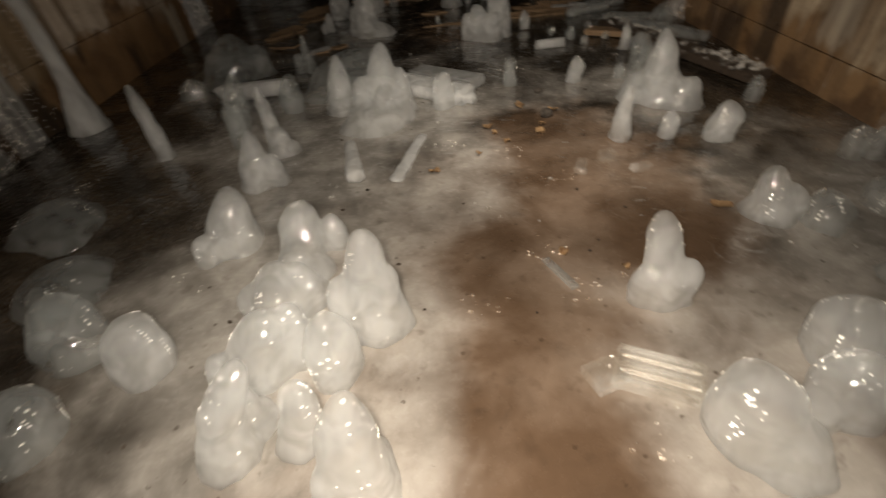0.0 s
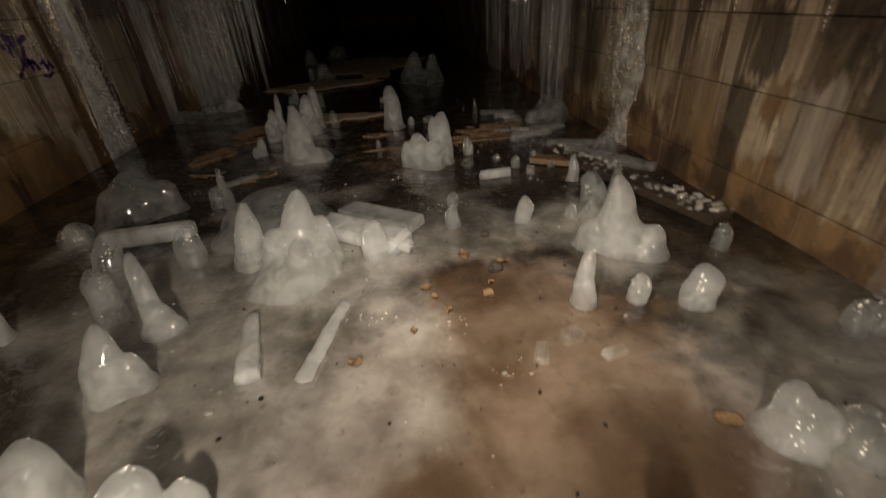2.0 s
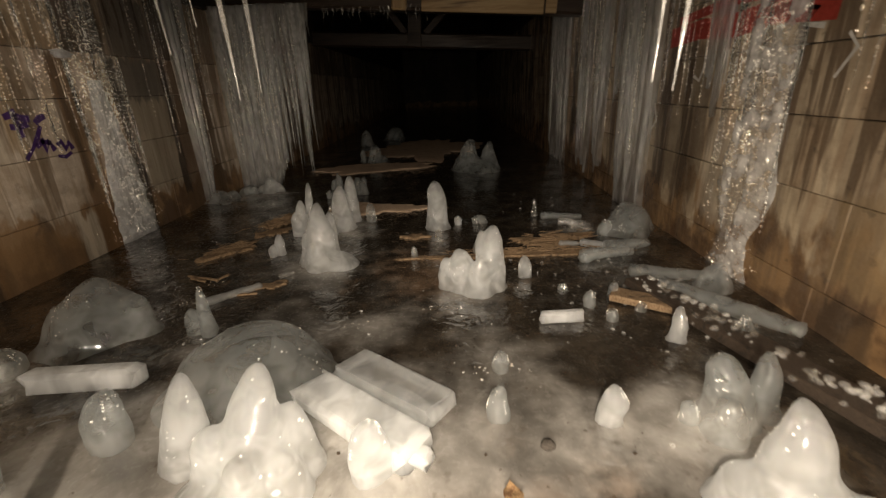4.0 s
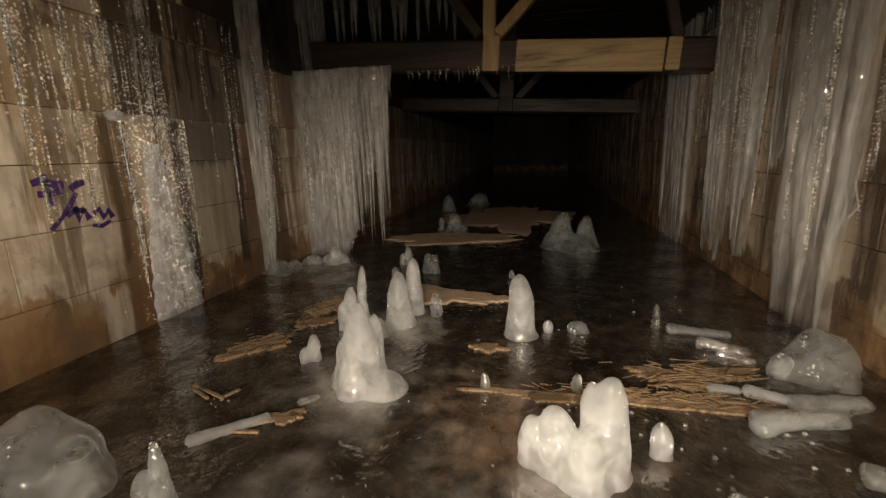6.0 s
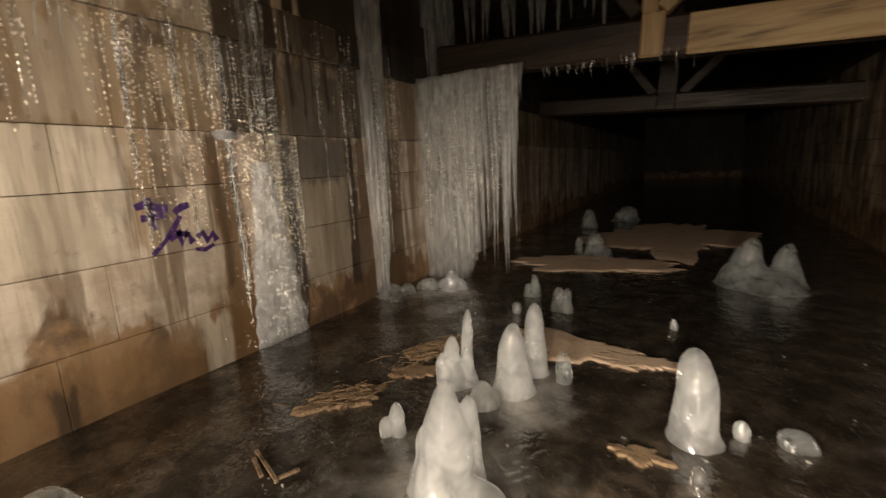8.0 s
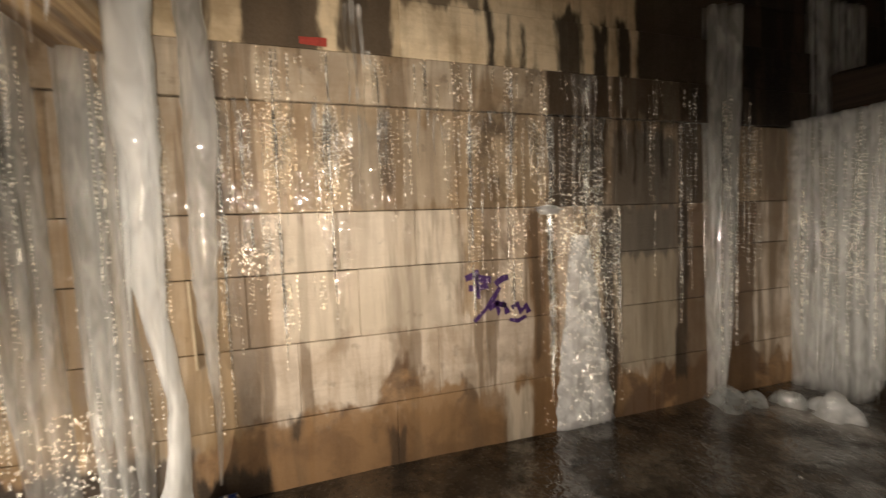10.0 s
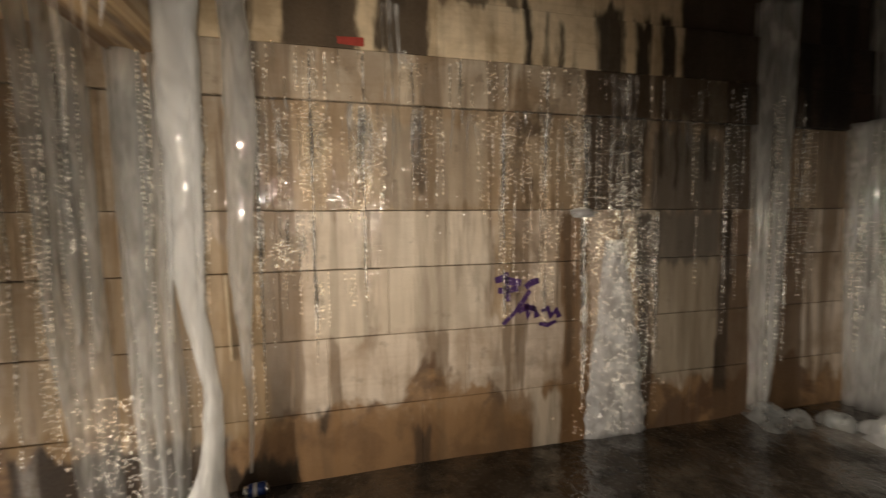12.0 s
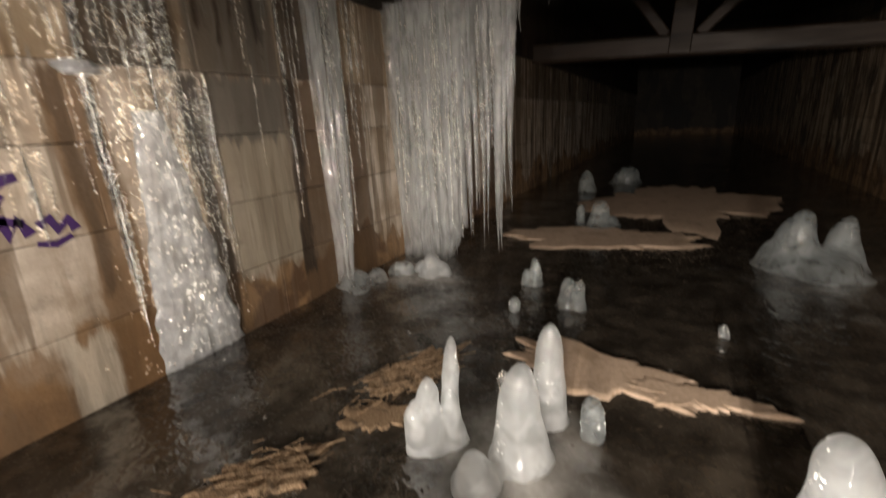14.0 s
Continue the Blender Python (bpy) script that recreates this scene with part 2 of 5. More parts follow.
WALL_R = timber("streaked_wall_timber", (0.52, 0.42, 0.29), (0.24, 0.155, 0.09), (0.032, 0.024, 0.017), (0.64, 0.53, 0.39), 0.52, 1.0, soot=0.55, fine=0.55, marks=(
    (2.75, 2.97, 0.67, 1.00, BLACK_WET, 0.80), (2.86, 3.03, -0.00, 0.63, BLACK_WET, 0.75), (2.61, 2.82, 1.04, 1.36, BLACK_WET, 0.75), (2.66, 2.79, 0.48, 0.68, RUST, 0.80), (3.09, 3.20, 1.00, 1.31, CREAM, 0.70), (2.39, 2.59, 0.25, 0.70, CREAM, 0.55), (3.11, 3.52, 0.27, 0.64, OCHRE, 0.60), (3.23, 3.50, 0.99, 1.31, BLACK_WET, 0.55), (3.21, 3.48, -0.11, 0.20, BLACK_WET, 0.60), (4.27, 4.62, 0.26, 0.86, CREAM, 0.40), (4.67, 5.35, 0.34, 1.38, BLACK_WET, 0.50)))
# Near-black wall timber: darkness of unlit roof and ends put into its colour.
WALL_DARK = timber("unlit_dark_timber", (0.055, 0.040, 0.027), (0.028, 0.019, 0.013), (0.012, 0.010, 0.008), (0.075, 0.055, 0.036), -1.2, 1.0)


def wood(name, light, mid, dark, along=0):
    """Sawn wood with grain along one axis."""
    n = Nodes(name)
    s = [26.0, 26.0, 26.0]
    s[along] = 1.3
    grain = n.noise(n.scaled(n.pos, s), 1.0, 5, 0.65, 0.5)
    big = n.noise(n.scaled(n.pos, [v * 0.15 + 0.4 for v in s]), 1.0, 4, 0.6)
    base = n.mix(n.span(grain, 0.35, 0.68), light, mid)
    base = n.mix(n.span(big, 0.52, 0.66, 0, 0.9), base, dark)
    n.set(Base_Color=base, Roughness=n.span(grain, 0.3, 0.7, 0.42, 0.7), Normal=n.bump(grain, 0.4, 0.008), Coat_Weight=n.span(big, 0.4, 0.6, 0.0, 0.5), Coat_Roughness=0.15)
    return n.m


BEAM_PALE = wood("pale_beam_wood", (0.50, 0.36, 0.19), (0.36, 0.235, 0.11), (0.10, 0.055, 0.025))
POST_PALE = wood("pale_post_wood", (0.46, 0.33, 0.17), (0.33, 0.21, 0.10), (0.12, 0.07, 0.03), 2)
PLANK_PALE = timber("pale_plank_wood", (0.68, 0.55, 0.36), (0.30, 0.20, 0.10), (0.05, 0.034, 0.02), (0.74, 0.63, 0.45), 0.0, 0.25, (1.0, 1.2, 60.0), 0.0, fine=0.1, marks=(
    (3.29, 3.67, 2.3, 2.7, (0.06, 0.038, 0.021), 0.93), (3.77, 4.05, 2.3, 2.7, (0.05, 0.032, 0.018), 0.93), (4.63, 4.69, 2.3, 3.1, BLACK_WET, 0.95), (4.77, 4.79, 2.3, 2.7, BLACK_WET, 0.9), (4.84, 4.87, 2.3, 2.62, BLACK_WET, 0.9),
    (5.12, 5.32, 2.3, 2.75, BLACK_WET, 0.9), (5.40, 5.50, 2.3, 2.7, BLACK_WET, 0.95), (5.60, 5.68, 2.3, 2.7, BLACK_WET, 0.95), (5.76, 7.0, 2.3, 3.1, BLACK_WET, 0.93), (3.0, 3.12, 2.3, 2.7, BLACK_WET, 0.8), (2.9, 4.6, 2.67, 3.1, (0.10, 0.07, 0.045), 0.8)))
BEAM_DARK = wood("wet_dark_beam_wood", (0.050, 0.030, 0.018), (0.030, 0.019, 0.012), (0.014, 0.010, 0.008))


def rubble(name, a, b, dark, scale, stretch=(1, 1, 1), relief=0.012):
    n = Nodes(name)
    big, fine = n.noise(n.scaled(n.pos, stretch), scale, 5, 0.6, 0.3), n.noise(n.scaled(n.pos, stretch), scale * 9, 4, 0.6)
    base = n.mix(n.span(fine, 0.35, 0.65), a, b)
    n.set(Base_Color=n.mix(n.span(big, 0.54, 0.66, 0, 0.85), base, dark), Roughness=n.span(fine, 0.3, 0.7, 0.55, 0.9),
          Normal=n.bump(fine, 0.8, relief))
    return n.m


SAND = rubble("sandy_sawdust", (0.64, 0.485, 0.36), (0.53, 0.385, 0.27), (0.42, 0.30, 0.20), 5.0, relief=0.003)
FIBRE = rubble("rotten_wood_fibre", (0.37, 0.255, 0.15), (0.19, 0.12, 0.065), (0.05, 0.032, 0.018), 9.0, (1, 2.5, 1))
LEAF = rubble("dead_leaf", (0.42, 0.285, 0.15), (0.30, 0.17, 0.075), (0.17, 0.075, 0.03), 30.0)
STONE = rubble("dark_stone", (0.10, 0.085, 0.07), (0.06, 0.05, 0.042), (0.02, 0.018, 0.015), 20.0)
BARK = rubble("dark_bark", (0.075, 0.05, 0.032), (0.04, 0.027, 0.018), (0.015, 0.011, 0.008), 25.0)


def plain(name, colour, rough=0.5, metal=0.0):
    n = Nodes(name)
    worn = n.noise(n.pos, 40.0, 4, 0.6)
    n.set(Base_Color=n.mix(n.span(worn, 0.4, 0.7, 0, 0.5), colour, tuple(c * 0.55 for c in colour)), Roughness=n.span(worn, 0.3, 0.7, rough * 0.8, rough * 1.2), Metallic=metal)
    return n.m


PURPLE = plain("purple_spray_paint", (0.060, 0.022, 0.125), 0.45)
CHALK = plain("white_spray_paint", (0.62, 0.60, 0.56), 0.6)
RED = plain("red_spray_paint", (0.36, 0.045, 0.03), 0.55)
TIN = plain("bare_aluminium", (0.72, 0.72, 0.72), 0.25, 1.0)
BLUE = plain("blue_can_print", (0.015, 0.045, 0.22), 0.3, 0.3)
LABEL_WHITE = plain("white_can_print", (0.7, 0.7, 0.72), 0.3)


def floor_ice():
    n = Nodes("floor_ice")
    milk, brown = n.attr("milk"), n.attr("brown")
    cloud = n.noise(n.pos, 2.6, 4, 0.52, 0.3)
    veil = n.noise(n.scaled(n.pos, (1, 1, 1), (5, 3, 0)), 6.0, 5, 0.58, 0.3)
    fine = n.noise(n.pos, 34, 4, 0.6)
    specks = n.cells(n.pos, 17)
    m = n.span(n.op("ADD", milk, n.op("MULTIPLY", n.op("SUBTRACT", cloud, 0.5), 1.9)), 0.25, 1.35)
    w = n.span(n.op("ADD", brown, n.op("MULTIPLY", n.op("SUBTRACT", veil, 0.5), 1.5)), 0.25, 0.95)
    base = n.mix(n.span(veil, 0.35, 0.75), (0.026, 0.021, 0.016), (0.075, 0.061, 0.046))
    base = n.mix(w, base, n.mix(n.span(cloud, 0.36, 0.64), (0.115, 0.075, 0.048), (0.235, 0.175, 0.130)))
    base = n.mix(n.op("MULTIPLY", m, 0.86), base, n.mix(n.span(veil, 0.3, 0.7), (0.36, 0.34, 0.31), (0.60, 0.58, 0.545)))
    base = n.mix(n.op("MULTIPLY", n.span(specks, 0.16, 0.08), n.span(fine, 0.48, 0.6, 0, 0.7)), base, (0.06, 0.04, 0.025))
    base = n.mix(n.op("MULTIPLY", n.span(n.noise(n.pos, 15, 3, 0.5), 0.60, 0.72), 0.28), base, (0.075, 0.05, 0.033))
    ripple = n.noise(n.pos, 11, 4, 0.55, 0.4)
    n.set(Base_Color=base, Roughness=n.span(fine, 0.3, 0.7, 0.10, 0.32), IOR=1.31, Specular_IOR_Level=0.5, Subsurface_Weight=n.op("MULTIPLY", m, 0.4),
          Coat_Weight=n.span(n.noise(n.scaled(n.pos, (1, 1, 1), (1, 7, 0)), 3.2, 4, 0.6), 0.42, 0.58, 0.10, 1.0), Coat_Roughness=0.04, Coat_IOR=2.1, Coat_Normal=n.bump(n.noise(n.pos, 15, 1, 0.5, 1.0), 1.0, 0.010), Subsurface_Scale=0.08, Subsurface_Radius=(1, 0.95, 0.9), Normal=n.bump(n.op("ADD", ripple, n.op("MULTIPLY", fine, 0.25)), 0.4, 0.007))
    return n.m


FLOOR = floor_ice()


# ---- building blocks ----
def mesh_of(name, verts, faces, material, smooth=True):
    me = bpy.data.meshes.new(name)
    me.from_pydata([tuple(v) for v in verts], [], faces)
    me.materials.append(material)
    if smooth:
        me.polygons.foreach_set("use_smooth", [True] * len(me.polygons))
    me.update()
    return me


def part(name, me, parent=None, label=""):
    ob = new(name, me)
    if parent is not None:
        ob.parent = parent
    return tagged(ob, label)


def box_data(x0, x1, y0, y1, z0, z1, c=0.006):
    """A box whose edges are chamfered: three shrunken face pairs, joined."""
    verts, faces = [], []
    lo, hi = (x0, y0, z0), (x1, y1, z1)
    c = min(c, (x1 - x0) / 3, (y1 - y0) / 3, (z1 - z0) / 3)
    index = {}
    for corner in range(8):
        pick = [(corner >> k) & 1 for k in range(3)]
        for ax in range(3):
            p = [0.0] * 3
            for k in range(3):
                inset = 0.0 if k == ax else c
                p[k] = hi[k] - inset if pick[k] else lo[k] + inset
            index[corner, ax] = len(verts)
            verts.append(p)
    for ax in range(3):
        u, v = (ax + 1) % 3, (ax + 2) % 3
        for side in (0, 1):
            ring = [(side << ax) | (a << u) | (b << v) for a, b in ((0, 0), (1, 0), (1, 1), (0, 1))]
            f = [index[k, ax] for k in ring]
            faces.append(f if side else f[::-1])
        for a in (0, 1):
            for b in (0, 1):
                k0 = (a << u) | (b << v)
                k1 = k0 | (1 << ax)
                f = [index[k0, u], index[k1, u], index[k1, v], index[k0, v]]
                faces.append(f if a == b else f[::-1])
    for corner in range(8):
        f = [index[corner, 0], index[corner, 1], index[corner, 2]]
        faces.append(f if bin(corner).count("1") % 2 else f[::-1])
    return verts, faces


def box(name, x0, x1, y0, y1, z0, z1, material, c=0.006, parent=None, label=""):
    verts, faces = box_data(x0, x1, y0, y1, z0, z1, c)
    return part(name, mesh_of(name, verts, faces, material, False), parent, label)


def bar(name, a, b, wide, tall, material, parent=None, label="", rng=None):
    """A squared timber or stick from a to b."""
    a, b = Vector(a), Vector(b)
    length = (b - a).length
    verts, faces = box_data(-wide / 2, wide / 2, 0, length, -tall / 2, tall / 2, min(wide, tall) * 0.12)
    turn = (b - a).to_track_quat("Y", "Z").to_matrix().to_4x4()
    m = Matrix.Translation(a) @ turn
    return part(name, mesh_of(name, [m @ Vector(v) for v in verts], faces, material, False), parent, label)


def rings_data(centres, radii, seg=18, rough=0.0, fine=9.0, seed=0.0, squash=1.0):
    """A lofted round body along centres; rough: the share by which noise swells it."""
    verts, faces = [], []
    off = Vector((seed * 3.17, seed * 1.31, seed * 2.3))
    for c, r in zip(centres, radii):
        for k in range(seg):
            a = 2 * math.pi * k / seg
            d = Vector((math.cos(a), math.sin(a) * squash, 0))
            q = Vector(c) + d * r
            swell = 1 + rough * (noise.noise(q * fine + off) + 0.5 * noise.noise(q * fine * 2.3 + off) + 0.3 * noise.noise(Vector((q.x * fine * 4.2, q.y * fine * 4.2, q.z * fine * 1.6)) + off))
            verts.append(Vector(c) + d * r * swell)
    n = len(radii)
    for i in range(n - 1):
        for k in range(seg):
            j = (k + 1) % seg
            faces.append((i * seg + k, i * seg + j, (i + 1) * seg + j, (i + 1) * seg + k))
    faces.append(tuple(range(seg))[::-1])
    faces.append(tuple((n - 1) * seg + k for k in range(seg)))
    return verts, faces


def lobe_data(h, r, lean, form, seed, rough):
    """The body of a stalagmite that stands at the origin and sinks 3 cm into the floor."""
    n = 20 if h > 0.12 else 12
    seg = 22 if r > 0.05 else 14
    centres, radii = [(0, 0, -0.03)], [r * (1.25 if form != "egg" else 1.0)]
    for i in range(n):
        s = 1 - (1 - i / (n - 1)) ** 1.5
        if form == "cone":
            body = (1 - 0.46 * s ** 1.15) * (1 - s ** 5.0) ** 0.5 + 0.22 * math.exp(-s * h / 0.03)
        elif form == "egg":
            body = (0.84 + 0.42 * s - 0.30 * s * s) * (1 - s ** 3.2) ** 0.55 + 0.14 * math.exp(-s * h / 0.02)
        elif form == "mound":
            body = (1 - s ** 2.2) ** 0.55 + 0.35 * math.exp(-s * h / 0.03)
        else:
            body = (1.02 - 0.28 * s) * (1 - s ** 6.0) ** 0.5 + 0.22 * math.exp(-s * h / 0.02)
        bend = s * s * 0.6 + s * 0.4
        wob = 0.12 * r * math.sin(seed * 5 + s * 5)
        centres.append((lean[0] * bend + wob * s, lean[1] * bend - wob * s, s * h))
        radii.append(max(body * r, 0.0015))
    return rings_data(centres, radii, seg, rough, 0.55 / max(r, 0.02), seed)


milk_spots = []


def grown_together(pieces, voxel):
    """One skin over several bodies: voxel remesh and a little smoothing."""
    verts, faces = [], []
    for (dx, dy), (v, f) in pieces:
        faces += [tuple(k + len(verts) for k in g) for g in f]
        verts += [Vector(p) + Vector((dx, dy, 0)) for p in v]
    me = bpy.data.meshes.new("ice_stalagmite")
    me.from_pydata([tuple(v) for v in verts], [], faces)
    tmp = new("ice_stalagmite_form", me)
    remesh = tmp.modifiers.new("remesh", "REMESH")
    remesh.mode, remesh.voxel_size, remesh.use_smooth_shade = "VOXEL", voxel, True
    soft = tmp.modifiers.new("soft", "SMOOTH")
    soft.factor, soft.iterations = 0.5, 12
    done = bpy.data.meshes.new_from_object(tmp.evaluated_get(bpy.context.evaluated_depsgraph_get()))
    bpy.data.objects.remove(tmp)
    done.polygons.foreach_set("use_smooth", [True] * len(done.polygons))
    return done


def glint_caps(ob, me, h, r, seed):
    """Rows of flat glossy caps down the body, added for glints; one part."""
    rng = random.Random(int(seed * 100))
    high = [v for v in me.vertices if v.co.z > 0.12 * h and v.normal.z < 0.9]
    verts, faces = [], []
    for _ in range(int(3 + 40 * min(r, 0.16))):
        a, low = rng.uniform(-math.pi, math.pi), rng.uniform(0.1, 0.7) * h
        row = [v for v in high if abs(math.remainder(math.atan2(v.normal.y, v.normal.x) - a, 2 * math.pi)) < 0.22 and low < v.co.z < low + 0.35 * h]
        for v in rng.sample(row, min(len(row), rng.randint(2, 6))):
            q = rng.uniform(0.0024, 0.0056)
            body, quads = lump_data((0, 0, 0), q, q * rng.uniform(0.7, 1.0), q * 0.42, 0.0, 1.0, 8, 5)
            turn = Matrix.Translation(v.co) @ v.normal.to_track_quat("Z", "Y").to_matrix().to_4x4()
            faces += [tuple(k + len(verts) for k in g) for g in quads]
            verts += [turn @ p for p in body]
    if verts:
        tagged(part("glint_cap_rows", mesh_of("glint_cap_rows", verts, faces, GLINT_CAP), ob, "flat glossy caps added for glints"), kind="stuff")


def stalagmite(x, y, h, r, form="cone", lean=(0, 0), lobes=(), material=ICE, label="", rough=0.16, milk=1.0):
    """One ice stalagmite; lobes: smaller ones grown onto it, as (dx, dy, h, r, form)."""
    seed = x * 7.3 + y * 3.9
    rough *= 1.35
    r *= 1.16 if y > 4 else 1.0
    body = lobe_data(h, r, lean, form, seed, rough)
    if lobes:
        pieces = [((0, 0), body)] + [((dx, dy), lobe_data(lh, lr, (0, 0), lform, seed + i + 1, rough)) for i, (dx, dy, lh, lr, lform) in enumerate(lobes)]
        me = grown_together(pieces, max(0.006, r * 0.095))
        me.materials.clear()
        me.materials.append(material)
    else:
        me = mesh_of("ice_stalagmite", *body, material)
    ob = part("ice_stalagmite", me)
    ob.location = (x, y, 0)
    glint_caps(ob, me, h, r, seed)
    milk_spots.append((x, y, r, h, milk))
    return tagged(ob, label or {"cone": "milky ice stalagmite tapering to a rounded wet tip", "egg": "smooth egg-shaped bulb of milky ice frozen to the floor",
                  "mound": "broad low mound of cloudy ice on the floor", "pillar": "slender upright pillar of milky ice with round top"}[form],
                  "stalagmite", "ice stalagmites on the floor")


def icicle_data(top, length, r, seed, ripple=0.10, lean=(0, 0)):
    n = max(10, int(length / 0.022))
    centres, radii = [], []
    for i in range(n + 1):
        s = i / n
        centres.append((top[0] + lean[0] * s + 0.006 * math.sin(seed + 7 * s), top[1] + lean[1] * s + 0.006 * math.cos(seed * 2 + 6 * s), top[2] - length * s))
        radii.append(max(r * (1 - s) ** 0.75 * (1 + ripple * math.sin(i * 1.9 + seed)) + 0.002 * (1 - s), 0.0012))
    return rings_data(centres[::-1], radii[::-1], 10, 0.12, 20, seed)


def icicle(x, y, ztop, length, r, parent=None, material=ICE_CLEAR, label="clear rippled icicle hanging from wet timber"):
    ob = part("icicle", mesh_of("icicle", *icicle_data((x, y, ztop), length, r, x * 9 + y * 5), material), parent)
    return ob if parent is not None else tagged(ob, label, "icicle", "hanging icicles")


def flow_data(wall, side, y_low, y_top, z0, z1, thick, seed, ribs=7.0, rag=0.0, grain=0.0):
    """A ribbed sheet of ice on a wall: y_low and y_top give its span at foot and head; rag: how far its foot breaks into fingers."""
    nu, nz = max(14, int((max(y_low[1] - y_low[0], y_top[1] - y_top[0])) / 0.018)), max(16, int((z1 - z0) / (0.03 if grain else 0.06)))
    verts, faces = [], []
    for layer in (0, 1):
        for i in range(nz + 1):
            s = i / nz
            for j in range(nu + 1):
                u = j / nu
                ya, yb = y_low[0] + (y_top[0] - y_low[0]) * s, y_low[1] + (y_top[1] - y_low[1]) * s
                foot = z0 + rag * max(0.0, noise.noise(Vector((u * ribs * 1.7, seed, 0))) + 0.25) * 1.4
                z = foot + (z1 - foot) * s
                if grain:
                    mid, wide = 0.5 * (ya + yb), 1 + 0.5 * noise.noise(Vector((z * 2.6, seed, 5))) + 0.14 * noise.noise(Vector((z * 9, seed, 8 + round(u))))
                    ya, yb = mid + (ya - mid) * wide, mid + (yb - mid) * wide
                y = ya + (yb - ya) * u + 0.03 * noise.noise(Vector((z * 1.2, u * 3, seed)))
                edge = math.sin(math.pi * min(0.5, 2.2 * min(u, 1 - u)))
                rib = 0.50 + 0.34 * abs(math.sin((u * ribs + 0.7 * noise.noise(Vector((u * 4, z * 0.7, seed)))) * math.pi)) + 0.45 * noise.noise(Vector((u * ribs * 2.1, z * 1.1, seed + 4)))
                rib += 0.16 * noise.noise(Vector((y * 26, z * 9, seed)))
                rib += grain * (noise.noise(Vector((y * 22, z * 22, seed))) + 0.7 * noise.noise(Vector((y * 55, z * 45, seed))))
                head = min(1.0, 6 * (1 - s) + 0.35)
                out = 0.5 * thick * edge * max(rib, 0.02) * head if layer else -0.02
                verts.append((wall + side * out, y, z))
    row, size = nu + 1, (nu + 1) * (nz + 1)
    for i in range(nz):
        for j in range(nu):
            a, b, c, d = i * row + j, i * row + j + 1, (i + 1) * row + j + 1, (i + 1) * row + j
            faces += [(a, b, c, d) if side < 0 else (d, c, b, a), (size + d, size + c, size + b, size + a) if side < 0 else (size + a, size + b, size + c, size + d)]
    rim = [j for j in range(nu)] + [i * row + nu for i in range(nz)] + [nz * row + j for j in range(nu, 0, -1)] + [i * row for i in range(nz, 0, -1)]
    for a, b in zip(rim, rim[1:] + rim[:1]):
        faces.append((a, b, size + b, size + a) if side > 0 else (size + a, size + b, b, a))
    return verts, faces


def flow(wall, side, y_low, y_top, z0, z1, thick, seed, ribs=7.0, rag=0.0, material=None, label="ribbed frozen flow of grey ice down the timber wall", rods=1.6, grain=0.0):
    """An ice flow on a wall: the sheet, and the round ribs that run down it as its parts."""
    mat = material or ICE_FLOW
    sheet = part("ice_flow", mesh_of("ice_flow", *flow_data(wall, side, y_low, y_top, z0, z1, thick, seed, ribs, rag, grain), mat))
    rng = random.Random(int(seed * 10))
    for k in range(int(ribs * rods)):
        u = (k + rng.uniform(0.15, 0.85)) / int(ribs * rods)
        r = thick * rng.uniform(0.16, 0.44)
        low = z0 + (rng.uniform(0, 1.1) * (z1 - z0) * 0.5 if rng.random() < 0.35 else 0.0) + rag * rng.random()
        n = max(12, int((z1 - low) / 0.045))
        cs, rs = [], []
        for i in range(n + 1):
            t = i / n
            z = low + (z1 - low) * t
            s = (z - z0) / (z1 - z0)
            y = (y_low[0] + (y_top[0] - y_low[0]) * s) * (1 - u) + (y_low[1] + (y_top[1] - y_low[1]) * s) * u
            cs.append((wall + side * (thick * 0.42 * math.sin(math.pi * (0.15 + 0.7 * u)) + 0.2 * r), y + 0.014 * noise.noise(Vector((z * 1.6, seed, k))), z))
            rs.append(r * (0.25 + 0.75 * min(1, t * 5)) * (0.75 + 0.35 * t) * (1 + 0.04 * math.sin(i * 1.7 + k) + 0.18 * noise.noise(Vector((z * 1.5, k, seed)))))
        part("rib", mesh_of("rib", *rings_data(cs, rs, 9, 0.05, 18, seed + k), mat), sheet)
    return tagged(sheet, label, "ice flow", "ice flows on the walls")


def lump_data(centre, sx, sy, sz, rough, seed, seg=12, n=9, fine=6.0):
    centres, radii = [], []
    for i in range(n):
        a = -math.pi / 2 + math.pi * i / (n - 1)
        centres.append((0, 0, math.sin(a) * sz))
        radii.append(max(math.cos(a), 0.02) * sx)
    verts, faces = rings_data(centres, radii, seg, rough, fine / max(sx, 0.01) * 0.1, seed, sy / sx)
    return [Vector(v) + Vector(centre) for v in verts], faces


